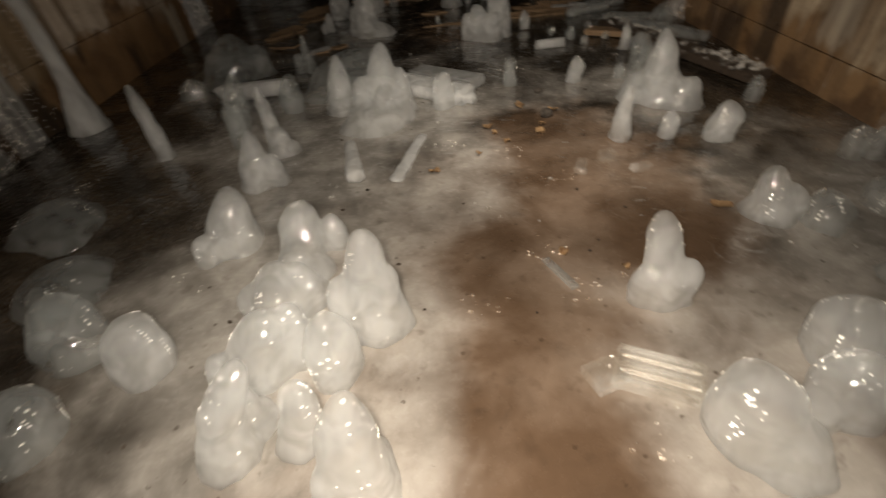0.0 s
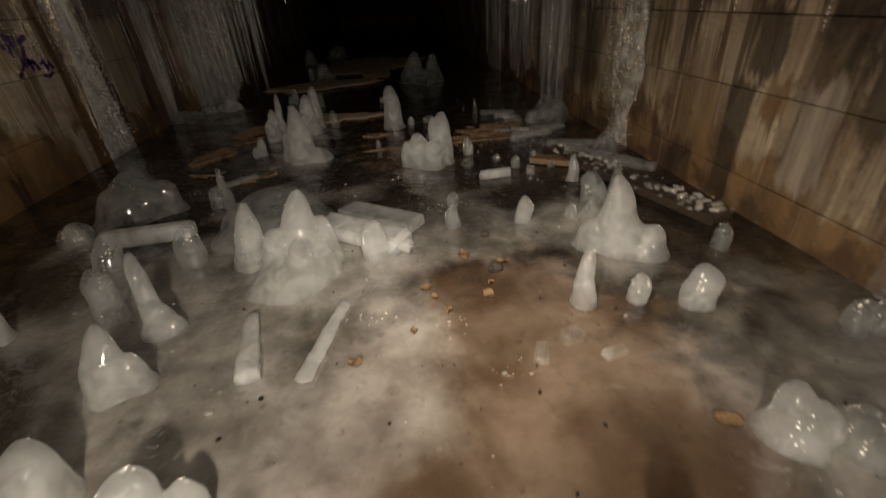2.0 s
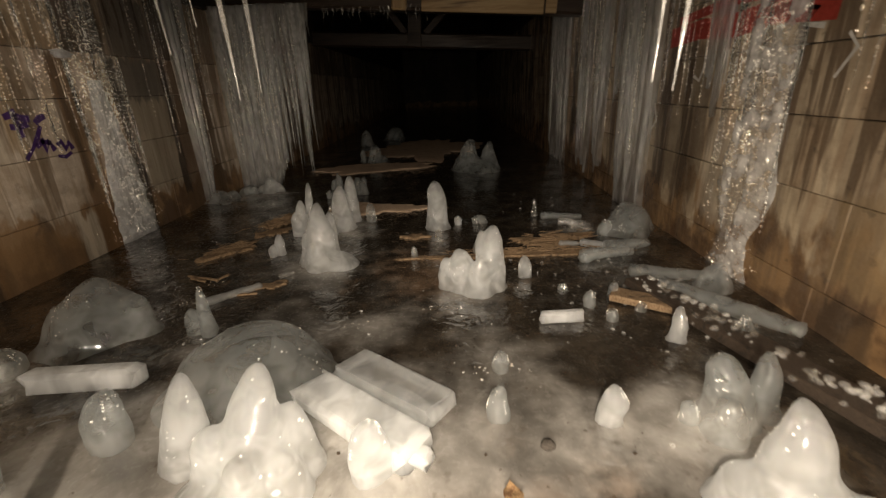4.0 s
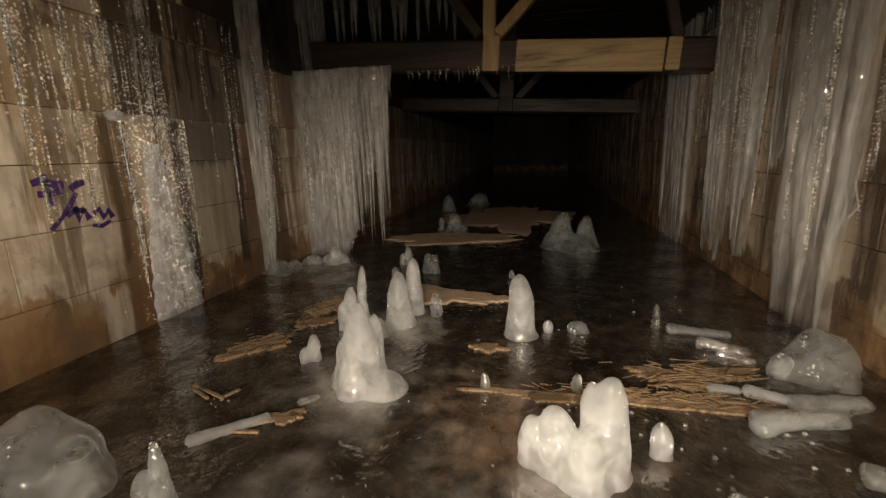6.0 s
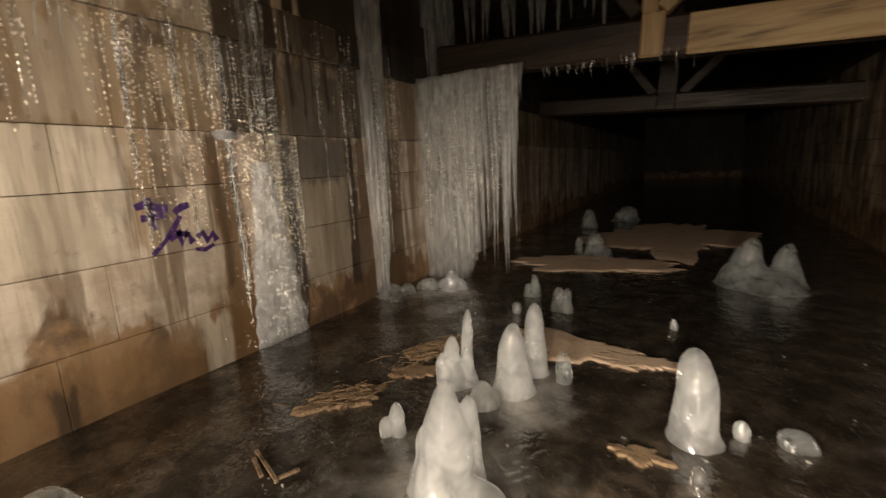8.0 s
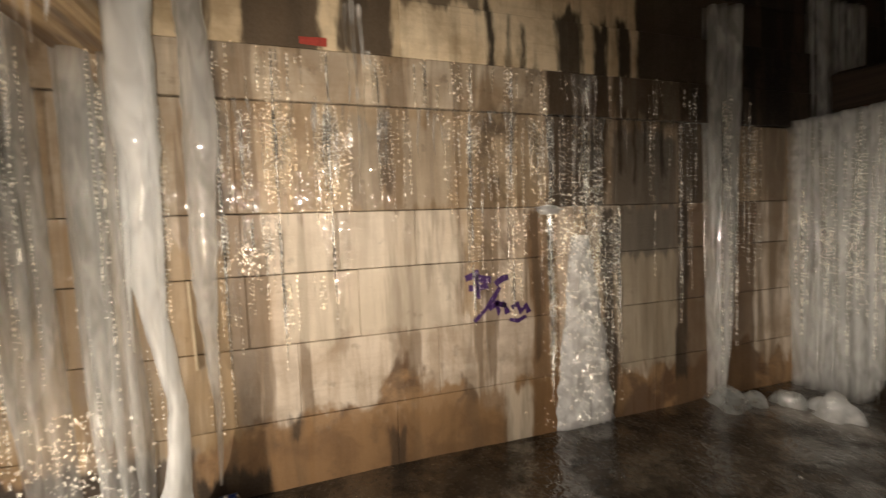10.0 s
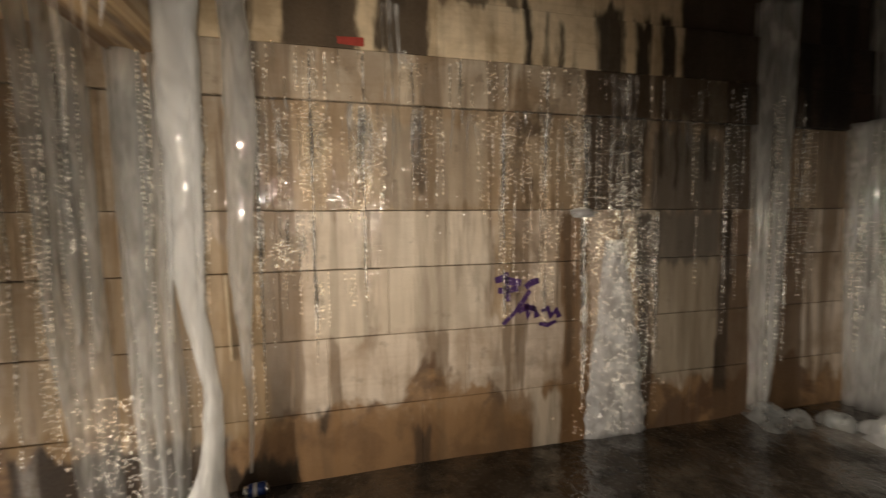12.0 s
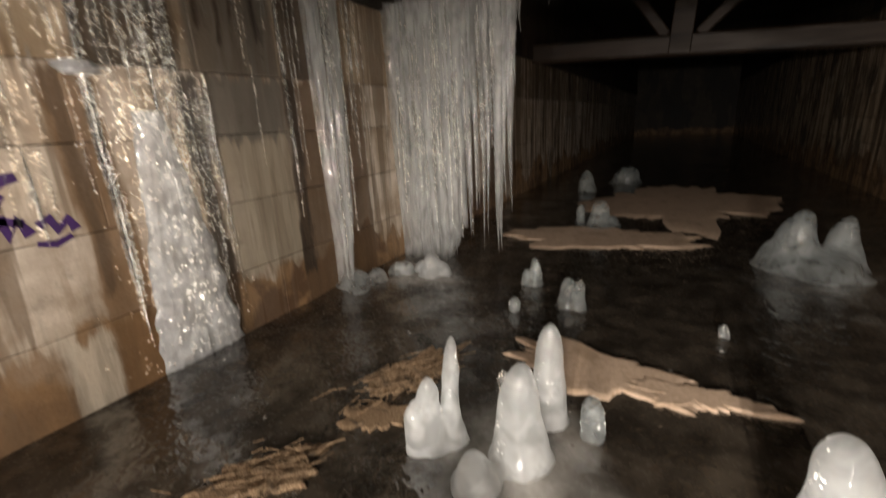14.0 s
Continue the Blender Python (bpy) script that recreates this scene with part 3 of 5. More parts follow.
# ---- the shed: floor, walls, ceiling ----
WEST, EAST, SOUTH, NORTH, TOP = -2.37, 2.12, -3.0, 30.0, 3.55
courses_west = (-0.12, 0.38, 0.79, 1.172, 1.495, 2.075, 2.35, 2.67, 2.98, 3.28, 3.6)
courses_east = (-0.12, 0.19, 0.615, 0.955, 1.27, 1.60, 1.98, 2.35, 2.70, 3.05, 3.3, 3.6)
joints_west = {0: (1.9, 2.75, 4.0, 5.9), 1: (2.2, 3.05, 3.47, 4.27, 5.62), 2: (1.72, 2.45, 3.23, 3.81, 4.44, 5.00, 5.62, 6.15), 3: (2.09, 3.22, 3.71, 4.15, 4.97, 5.60, 6.15), 4: (1.93, 2.45, 3.21, 4.99, 5.58, 6.15), 5: (2.6, 4.99, 5.55, 6.6), 6: (1.2, 4.10, 4.63, 5.2, 5.6, 6.4), 7: (2.8, 5.1)}
joints_east = {0: (2.4, 3.55, 4.6), 1: (2.68, 3.48, 4.2), 2: (2.1, 3.14, 4.32, 5.2), 3: (3.2, 4.6), 4: (3.0, 4.9)}


def wall(name, inner, side, courses, joints, material, label):
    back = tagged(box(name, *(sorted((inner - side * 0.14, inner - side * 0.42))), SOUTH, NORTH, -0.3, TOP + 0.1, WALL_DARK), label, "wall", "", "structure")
    rng = random.Random(7 if side > 0 else 8)
    for i, (z0, z1) in enumerate(zip(courses, courses[1:])):
        cuts, known = [SOUTH], joints.get(i, ())
        y = SOUTH + rng.uniform(0.6, 1.6)
        while y < NORTH - 0.8:
            if known and known[0] - 0.5 < y < known[-1] + 0.5:
                cuts += list(known)
                y = known[-1]
            else:
                cuts.append(y)
            y += rng.uniform(0.9, 2.2)
        cuts.append(NORTH)
        proud = {5: 0.030, 6: 0.022}.get(i, 0.0) if side > 0 else 0.0
        # Topmost courses are coloured dark, as torchlight fades out up there.
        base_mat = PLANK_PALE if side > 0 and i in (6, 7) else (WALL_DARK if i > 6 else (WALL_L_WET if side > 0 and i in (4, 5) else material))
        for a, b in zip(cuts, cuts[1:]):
            # Same painted shade for upper southern timbers and those far along.
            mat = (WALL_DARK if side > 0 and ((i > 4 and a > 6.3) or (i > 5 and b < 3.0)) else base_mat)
            face = inner + side * (proud + rng.uniform(-0.002, 0.002))
            rear = inner - side * 0.138
            gap = rng.uniform(0.001, 0.003)
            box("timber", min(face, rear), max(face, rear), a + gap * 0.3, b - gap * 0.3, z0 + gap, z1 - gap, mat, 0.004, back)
    return back


def build_floor():
    ys = list(np.arange(SOUTH, 9.0, 0.05)) + list(np.arange(9.0, NORTH + 0.2, 0.2))
    xs = np.linspace(WEST - 0.2, EAST + 0.2, 96)
    spots = np.array(milk_spots)
    extra = [(0.05, 2.1, 0.20, 0.9), (0.62, 2.75, 0.22, 0.8), (-0.3, 2.45, 0.35, 0.5), (0.0, 1.9, 0.25, 0.4), (1.05, 0.95, 0.25, 0.40), (1.45, 1.0, 0.38, 0.40), (0.95, 0.55, 0.32, 0.30), (1.75, 1.55, 0.40, 0.35), (-0.42, 1.15, 0.30, 0.6), (-0.9, 1.22, 0.16, 0.35), (-0.50, 1.85, 0.30, 0.45), (-0.9, 2.5, 0.35, 0.4), (-0.55, 5.15, 0.30, 0.35), (0.6, 3.5, 0.4, 0.35), (-0.38, 0.85, 0.30, 0.9), (-0.2, 2.15, 0.35, 0.75), (1.75, 1.9, 0.35, 0.35), (0.15, 1.75, 0.22, 0.7), (-0.45, 4.35, 0.28, 0.5), (0.2, 3.9, 0.25, 0.28), (0.95, 7.3, 0.5, 0.35), (-1.9, 6.9, 0.4, 0.3), (-1.1, 1.25, 0.2, 0.5), (-0.1, 3.6, 0.2, 0.2)]
    earth = [(0.45, 0.9, 0.45, 1.0), (0.35, 1.5, 0.50, 1.0), (0.75, 2.3, 0.40, 0.7), (0.2, 4.2, 0.35, 0.5), (0.35, 0.3, 0.5, 0.9), (0.9, 1.4, 0.4, 0.5), (0.5, 4.6, 0.5, 0.35)]
    verts, milk, brown = [], [], []
    for y in ys:
        for x in xs:
            z = 0.010 * noise.noise(Vector((x * 1.6, y * 1.6, 0))) + 0.004 * noise.noise(Vector((x * 6, y * 6, 3)))
            q = (x - spots[:, 0]) ** 2 + (y - spots[:, 1]) ** 2
            wide = 1.2 * spots[:, 2] + 0.08
            near = spots[:, 4] * np.exp(-q / (2 * wide ** 2)) * np.minimum(1, spots[:, 3] / 0.25)
            z += 0.035 * float(np.max(np.exp(-q / (2 * (spots[:, 2] * 0.9) ** 2)) * np.minimum(1, spots[:, 2] / 0.1)))
            milk.append(min(1.0, 0.75 * float(near.sum()) + sum(w * math.exp(-((x - a) ** 2 + (y - b) ** 2) / (2 * s * s)) for a, b, s, w in extra)))
            brown.append(min(1.0, sum(w * math.exp(-((x - a) ** 2 + (y - b) ** 2) / (2 * s * s)) for a, b, s, w in earth)))
            verts.append((x, y, z))
    nx = len(xs)
    faces = [(i * nx + j, i * nx + j + 1, (i + 1) * nx + j + 1, (i + 1) * nx + j) for i in range(len(ys) - 1) for j in range(nx - 1)]
    me = mesh_of("floor", verts, faces, FLOOR)
    for name, values in (("milk", milk), ("brown", brown)):
        me.attributes.new(name, "FLOAT", "POINT").data.foreach_set("value", np.array(values, np.float32))
    tagged(part("floor", me), "dark wet floor ice with milky and brown clouded patches", "floor", "", "structure")


def build_shell():
    wall("wall_west", WEST, 1, courses_west, joints_west, WALL_L, "wall of stacked stained timbers with wet ice glaze")
    wall("wall_east", EAST, -1, courses_east, joints_east, WALL_R, "wall of stacked timbers streaked brown and black")
    # Added end walls: nothing is seen there, they keep both ends black.
    tagged(box("wall_north", WEST - 0.4, EAST + 0.4, NORTH, NORTH + 0.3, -0.3, TOP + 0.1, WALL_DARK), "near-black wall added to close the unseen far end", "wall", "", "structure")
    tagged(box("wall_south", WEST - 0.4, EAST + 0.4, SOUTH - 0.3, SOUTH, -0.3, TOP + 0.1, WALL_DARK), "near-black wall added to close the unseen near end", "wall", "", "structure")
    verts, faces = [], []
    y = SOUTH
    rng = random.Random(3)
    while y < NORTH:
        w = rng.uniform(0.18, 0.26)
        v, f = box_data(WEST - 0.4, EAST + 0.4, y, y + w - 0.008, TOP + rng.uniform(0, 0.015), TOP + 0.1, 0.005)
        faces += [tuple(k + len(verts) for k in g) for g in f]
        verts += v
        y += w
    tagged(part("ceiling", mesh_of("ceiling", verts, faces, WALL_DARK, False)), "low ceiling of boards coloured dark as if unlit", "ceiling", "", "structure")


# ---- roof trusses ----
def truss_far():
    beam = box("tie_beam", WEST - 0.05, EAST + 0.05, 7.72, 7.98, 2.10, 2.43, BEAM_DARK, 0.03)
    tagged(beam, "wet dark tie beam with pale king post and face plank", "beam")
    box("face_plank", 0.11, 1.62, 7.68, 7.716, 2.085, 2.41, BEAM_PALE, 0.01, beam, "pale sawn face plank")
    box("face_plank", 1.64, 1.78, 7.685, 7.716, 2.10, 2.42, BEAM_PALE, 0.01, beam)
    box("king_post", -0.26, -0.07, 7.66, 7.716, 2.09, 2.46, POST_PALE, 0.02, beam, "pale king post")
    bar("king_post", (-0.19, 7.74, 2.44), (-0.24, 7.74, TOP), 0.20, 0.14, POST_PALE, beam)
    bar("brace", (-0.10, 7.70, 2.46), (0.72, 7.76, 3.40), 0.17, 0.12, POST_PALE, beam, "diagonal brace with pale grain")
    bar("brace", (-0.30, 7.74, 2.46), (-1.10, 7.78, 3.40), 0.15, 0.12, BEAM_DARK, beam)
    bar("strut", (1.75, 7.80, 2.42), (1.40, 7.82, TOP), 0.12, 0.12, BEAM_DARK, beam)
    beam.matrix_world = pose(-0.25, 7.7, 2.07, 0, 3.6, 0) @ pose(0.25, -7.7, -2.10)
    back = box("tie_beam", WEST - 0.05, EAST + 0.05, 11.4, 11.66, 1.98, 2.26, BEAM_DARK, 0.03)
    tagged(back, "dark tie beam with short corbel braces further along", "beam")
    bar("brace", (-0.45, 11.5, 2.25), (-0.95, 11.5, 2.85), 0.14, 0.14, BEAM_DARK, back)
    bar("brace", (-0.05, 11.5, 2.25), (0.50, 11.5, 2.85), 0.14, 0.14, BEAM_DARK, back)
    box("king_post", -0.40, -0.12, 11.36, 11.398, 2.0, TOP, BEAM_DARK, 0.02, back)
    back.matrix_world = pose(-2.3, 11.5, 2.03, 0, 3.2, 0) @ pose(2.3, -11.5, -1.98)
    near = box("tie_beam", WEST - 0.05, EAST + 0.05, 2.50, 2.78, 2.24, 2.56, BEAM_PALE, 0.02)
    tagged(near, "pale sawn tie beam hung with icicles", "beam")


# ---- ice on the floor ----
def floor_growths():
    S = stalagmite
    # cluster beside the walker's start
    S(-0.13, 1.10, 0.365, 0.078, "pillar", (0.03, 0.02), ((0.075, -0.02, 0.27, 0.058, "pillar"), (-0.045, -0.04, 0.25, 0.058, "pillar"), (0.04, -0.06, 0.15, 0.06, "egg")), label="tall knobbly white ice stalagmite with fused lobes")
    S(-0.20, 0.905, 0.27, 0.080, "egg", (0.01, 0.01))
    S(-0.26, 0.735, 0.215, 0.060, "pillar", (0.02, 0.02))
    S(-0.11, 0.62, 0.34, 0.088, "cone", (0.03, 0.03), ((0.05, -0.03, 0.20, 0.055, "cone"), (-0.04, -0.04, 0.16, 0.05, "egg")), label="tall cone of white ice with ridged flank")
    S(-0.45, 0.68, 0.30, 0.062, "pillar", (0.10, 0.10), ((0.02, 0.09, 0.20, 0.065, "mound"), (0.03, 0.03, 0.22, 0.055, "egg")), ICE, "lumpy leaning pillar of bright wet ice", 0.3)
    S(-1.05, 1.05, 0.215, 0.105, "egg", (-0.02, 0.05), material=ICE_GREY, milk=0.15)
    S(-0.80, 0.98, 0.195, 0.098, "egg", (-0.01, 0.04), milk=0.25)
    S(-1.04, 0.76, 0.15, 0.11, "egg", (0.0, 0.04), material=ICE_GREY, milk=0.3)
    S(-0.72, 1.55, 0.235, 0.105, "cone", (0.01, 0.08), ((-0.07, -0.09, 0.13, 0.055, "egg"),), milk=0.6)
    S(-0.41, 1.42, 0.215, 0.095, "pillar", (0.02, 0.07), ((0.11, 0.08, 0.15, 0.05, "egg"), (0.03, 0.08, 0.23, 0.03, "pillar"), (0.0, -0.07, 0.13, 0.09, "mound")), ICE, "stout cloudy ice stalagmite with broken top", 0.22)
    S(-0.44, 1.16, 0.19, 0.105, "mound", (0.03, 0.03), ((0.08, 0.06, 0.17, 0.07, "mound"), (-0.07, 0.02, 0.13, 0.06, "egg")), ICE, "glassy ice hump fused to its neighbours", 0.25)
    S(-0.76, 1.98, 0.265, 0.082, "cone", (0.01, 0.07), ((0.09, 0.02, 0.17, 0.055, "cone"),), milk=0.6)
    S(-0.76, 2.34, 0.325, 0.044, "pillar", (-0.04, 0.09), ((0.03, -0.02, 0.15, 0.06, "mound"), (0.0, 0.02, 0.22, 0.05, "cone"), (0.09, -0.03, 0.07, 0.04, "egg")))
    S(-1.05, 2.62, 0.33, 0.075, "egg", (0.05, 0.02), material=ICE_GREY)
    S(-0.98, 2.43, 0.26, 0.065, "egg", (0.0, 0.0), material=ICE_GREY)
    S(-0.80, 2.84, 0.235, 0.072, "egg", (0.03, 0.01), material=ICE_GREY)
    S(-0.48, 2.77, 0.33, 0.082, "cone", (0.03, 0.03))
    S(-0.22, 2.66, 0.385, 0.115, "cone", (0.05, 0.11), ((0.12, 0.10, 0.25, 0.075, "cone"), (-0.09, 0.0, 0.25, 0.078, "pillar"), (0.03, -0.09, 0.23, 0.068, "cone"), (0.13, -0.02, 0.17, 0.06, "mound"), (-0.02, -0.05, 0.12, 0.17, "mound")), label="large branching cone of wet white ice")
    S(0.15, 2.71, 0.21, 0.070, "egg", (0.0, 0.0))
    S(-1.40, 2.38, 0.40, 0.045, "pillar", (-0.02, 0.02), label="leaning slim shaft of cloudy ice")
    S(-1.55, 3.18, 0.16, 0.07, "egg", material=ICE_CLEAR)
    S(-1.30, 1.35, 0.13, 0.14, "mound", material=ICE_GREY, milk=0.3)
    S(-1.60, 1.75, 0.12, 0.16, "mound", material=ICE_GREY, milk=0.2)
    # right of the way
    S(1.00, 2.16, 0.25, 0.042, "pillar", (0.01, 0.02), ((0.0, -0.01, 0.15, 0.052, "egg"),), milk=0.3)
    S(1.22, 2.13, 0.13, 0.044, "egg", milk=0.3)
    S(1.43, 2.05, 0.185, 0.068, "egg", (0.0, 0.02), milk=0.3)
    S(1.33, 2.57, 0.365, 0.105, "cone", (-0.01, 0.03), ((0.12, -0.10, 0.15, 0.085, "mound"), (-0.11, 0.02, 0.15, 0.075, "mound"), (0.02, -0.04, 0.20, 0.11, "mound")), label="broad white ice cone with domed shoulders")
    S(1.38, 2.93, 0.25, 0.085, "pillar", (-0.02, 0.02), ((0.13, 0.02, 0.26, 0.06, "cone"), (-0.05, -0.08, 0.15, 0.06, "mound")), ICE_GREY)
    S(0.97, 2.92, 0.16, 0.048, "egg")
    S(0.57, 2.94, 0.15, 0.042, "egg", material=ICE_GREY)
    S(0.61, 3.23, 0.10, 0.038, "egg", material=ICE_GREY)
    S(1.24, 2.91, 0.09, 0.034, "egg", material=ICE_GREY)
    S(1.30, 1.46, 0.205, 0.080, "cone", (0.0, 0.02), ((0.06, 0.0, 0.14, 0.06, "egg"),), ICE, "", 0.12, 0.5)
    S(1.48, 1.42, 0.12, 0.080, "mound", material=ICE_GREY, milk=0.4)
    S(0.775, 1.125, 0.29, 0.062, "pillar", (-0.01, 0.05), ((-0.05, -0.01, 0.15, 0.05, "egg"), (0.05, -0.02, 0.17, 0.052, "egg"), (0.0, -0.03, 0.16, 0.06, "egg")), label="wasp-waisted white ice stalagmite standing alone", milk=0.3)
    S(0.805, 0.67, 0.205, 0.105, "egg", (-0.02, 0.05), ((0.05, -0.03, 0.12, 0.09, "mound"),))
    S(1.14, 0.85, 0.215, 0.092, "egg", (-0.01, 0.02))
    S(1.06, 0.72, 0.175, 0.085, "egg", (0.0, 0.03), ((-0.09, -0.02, 0.10, 0.05, "egg"),))
    S(1.85, 1.81, 0.145, 0.046, "egg", material=ICE_GREY, milk=0.4)
    S(1.93, 1.79, 0.14, 0.046, "egg", material=ICE_GREY, milk=0.4)
    S(1.72, 1.45, 0.15, 0.07, "egg", material=ICE_GREY, milk=0.4)
    S(1.78, 2.42, 0.14, 0.045, "egg", material=ICE_GREY, milk=0.3)
    S(1.88, 1.20, 0.12, 0.12, "mound", material=ICE_GREY, milk=0.3)
    S(1.45, 3.42, 0.18, 0.042, "cone", milk=0.3)
    S(1.74, 3.42, 0.13, 0.045, "cone", material=ICE_GREY, milk=0.3)
    S(1.92, 3.95, 0.16, 0.09, "cone", material=ICE_GREY, milk=0.3)
    for x, y, h, r in ((1.15, 3.77, 0.10, 0.034), (1.31, 3.87, 0.10, 0.03), (1.05, 3.95, 0.06, 0.03), (1.22, 3.62, 0.07, 0.03), (1.40, 3.70, 0.06, 0.03)):
        S(x, y, h, r, "egg", material=ICE_GREY, milk=0.1)
    S(1.46, 0.88, 0.24, 0.095, "egg", (0.10, 0.04), ((-0.12, -0.03, 0.11, 0.07, "mound"),))
    S(1.17, 0.46, 0.23, 0.11, "egg", (0.03, 0.0), ((-0.10, -0.03, 0.12, 0.07, "mound"),))
    S(0.84, 0.40, 0.20, 0.075, "egg", (0.0, 0.01))
    S(0.97, 0.36, 0.21, 0.085, "egg", (0.02, 0.0))
    S(1.54, 1.10, 0.10, 0.075, "mound", material=ICE_GREY, milk=0.5)
    S(1.60, 1.00, 0.085, 0.07, "mound", material=ICE_GREY, milk=0.5)
    S(-0.42, 0.93, 0.23, 0.085, "pillar", (0.03, 0.04), ((0.09, 0.07, 0.21, 0.07, "pillar"), (-0.07, -0.05, 0.17, 0.06, "cone")), ICE, "fused mass of tall translucent ice bulbs", 0.2)
    # middle of the shed
    S(-1.40, 3.58, 0.32, 0.20, "mound", (0.03, 0.03), ((0.19, 0.03, 0.23, 0.08, "pillar"), (-0.14, -0.04, 0.22, 0.10, "mound")), ICE_GREY, "big dented lump of dark translucent ice", 0.28, 0.15)
    S(-0.85, 3.60, 0.275, 0.038, "cone", (0.0, 0.0), ((-0.07, 0.0, 0.14, 0.045, "egg"), (0.02, -0.03, 0.14, 0.04, "egg")), ICE_GREY, "", 0.16, 0.3)
    S(-0.45, 3.20, 0.24, 0.26, "mound", (0.03, 0.0), ((-0.16, 0.0, 0.17, 0.14, "mound"), (0.20, -0.02, 0.14, 0.14, "mound")), ICE_GREY, "broad cloudy ice mound behind the branching cone", 0.22)
    S(-1.60, 3.26, 0.13, 0.10, "egg", material=ICE_GREY, milk=0.2)
    S(0.65, 4.05, 0.395, 0.072, "pillar", (0.0, 0.0), ((-0.06, 0.02, 0.36, 0.045, "pillar"), (-0.18, 0.0, 0.25, 0.085, "egg"), (-0.27, 0.03, 0.19, 0.06, "egg"), (-0.08, -0.05, 0.22, 0.08, "mound")), ICE, "squat many-lobed white ice stalagmite with tall finger", 0.14, 0.6)
    S(0.87, 4.18, 0.145, 0.036, "egg", milk=0.2)
    S(0.29, 5.22, 0.42, 0.082, "pillar", (0.0, 0.0), ((0.02, -0.05, 0.20, 0.05, "egg"),), ICE, "bullet-shaped white ice stalagmite standing alone", 0.10, 0.1)
    S(0.47, 5.32, 0.085, 0.03, "egg", milk=0.1)
    S(0.66, 5.34, 0.08, 0.055, "egg", material=ICE_GREY, milk=0.1)
    S(0.31, 4.90, 0.10, 0.026, "pillar", material=ICE_CLEAR, milk=0.1)
    S(0.59, 4.60, 0.10, 0.024, "egg", material=ICE_GREY, milk=0.1)
    S(0.14, 4.56, 0.085, 0.024, "egg", material=ICE_GREY, milk=0.1)
    S(1.17, 5.50, 0.165, 0.024, "pillar", material=ICE_CLEAR, milk=0.1)
    S(1.61, 4.91, 0.135, 0.048, "egg", material=ICE_GREY, milk=0.1)
    S(1.80, 4.95, 0.26, 0.14, "mound", (-0.02, 0.0), ((0.10, 0.12, 0.2, 0.12, "mound"),), ICE_GREY, "rounded hump of dark wet ice beside the wall", 0.2, 0.15)
    S(-0.52, 4.50, 0.45, 0.098, "cone", (0.03, 0.01), ((0.07, 0.10, 0.36, 0.05, "pillar"), (-0.09, 0.03, 0.24, 0.06, "cone"), (0.02, -0.09, 0.2, 0.08, "mound"), (0.14, -0.03, 0.10, 0.1, "mound")), ICE, "tall lumpy ice stalagmite spreading at its foot", 0.2, 0.8)
    S(-0.88, 4.70, 0.17, 0.034, "egg", (0.0, 0.0), ((-0.05, -0.02, 0.09, 0.035, "egg"),), milk=0.3)
    S(-0.83, 5.30, 0.43, 0.034, "pillar", (0.02, 0.0), ((-0.04, -0.09, 0.30, 0.065, "cone"), (0.03, -0.04, 0.22, 0.05, "cone"), (-0.07, -0.12, 0.20, 0.06, "egg")), ICE, "thin ice finger rising from lumpy base", 0.14, 0.5)
    S(-0.54, 5.27, 0.40, 0.088, "cone", (0.01, 0.0), ((-0.10, -0.16, 0.12, 0.07, "mound"),), ICE, "", 0.12, 0.6)
    S(-0.50, 5.52, 0.43, 0.058, "pillar", (0.0, 0.0), (), ICE, "", 0.08, 0.4)
    S(-0.33, 5.49, 0.18, 0.042, "egg", material=ICE_GREY, milk=0.2)
    S(-0.70, 5.55, 0.16, 0.034, "pillar", material=ICE_CLEAR, milk=0.2)
    S(-0.68, 6.65, 0.20, 0.052, "pillar", (0.0, 0.0), ((0.07, 0.0, 0.2, 0.045, "pillar"),), ICE_GREY, "", 0.14, 0.2)
    S(-0.98, 6.95, 0.21, 0.048, "cone", (0.0, 0.0), ((-0.05, -0.03, 0.13, 0.045, "egg"),), ICE_GREY, "", 0.14, 0.2)
    S(-0.97, 6.47, 0.10, 0.032, "egg", material=ICE_GREY, milk=0.1)
    S(0.16, 6.54, 0.08, 0.024, "egg", material=ICE_GREY, milk=0.1)
    S(0.68, 7.90, 0.46, 0.15, "cone", (0.0, 0.0), ((0.30, 0.12, 0.40, 0.13, "cone"), (0.15, 0.0, 0.18, 0.24, "mound"), (-0.12, 0.05, 0.2, 0.12, "mound")), ICE_GREY, "twin ice cones on a shared low mound", 0.16, 0.4)
    S(-0.84, 8.87, 0.30, 0.10, "pillar", (0.0, 0.0), ((0.13, 0.05, 0.12, 0.08, "mound"),), ICE_GREY, "", 0.16, 0.1)
    S(-1.06, 9.0, 0.22, 0.045, "pillar", material=ICE_GREY, milk=0.1)
    S(-1.40, 11.2, 0.34, 0.12, "cone", material=ICE_GREY, milk=0.1)
    S(-0.9, 12.2, 0.30, 0.20, "mound", material=ICE_GREY, milk=0.1)
    S(-1.79, 6.85, 0.20, 0.085, "cone", (0.0, 0.0), ((0.06, 0.05, 0.12, 0.07, "mound"), (-0.12, 0.1, 0.1, 0.08, "mound")), ICE, "glassy ice cone at the curtain's foot", 0.2, 0.5)
    S(-2.02, 6.80, 0.12, 0.07, "egg", material=ICE_GREY, milk=0.3)
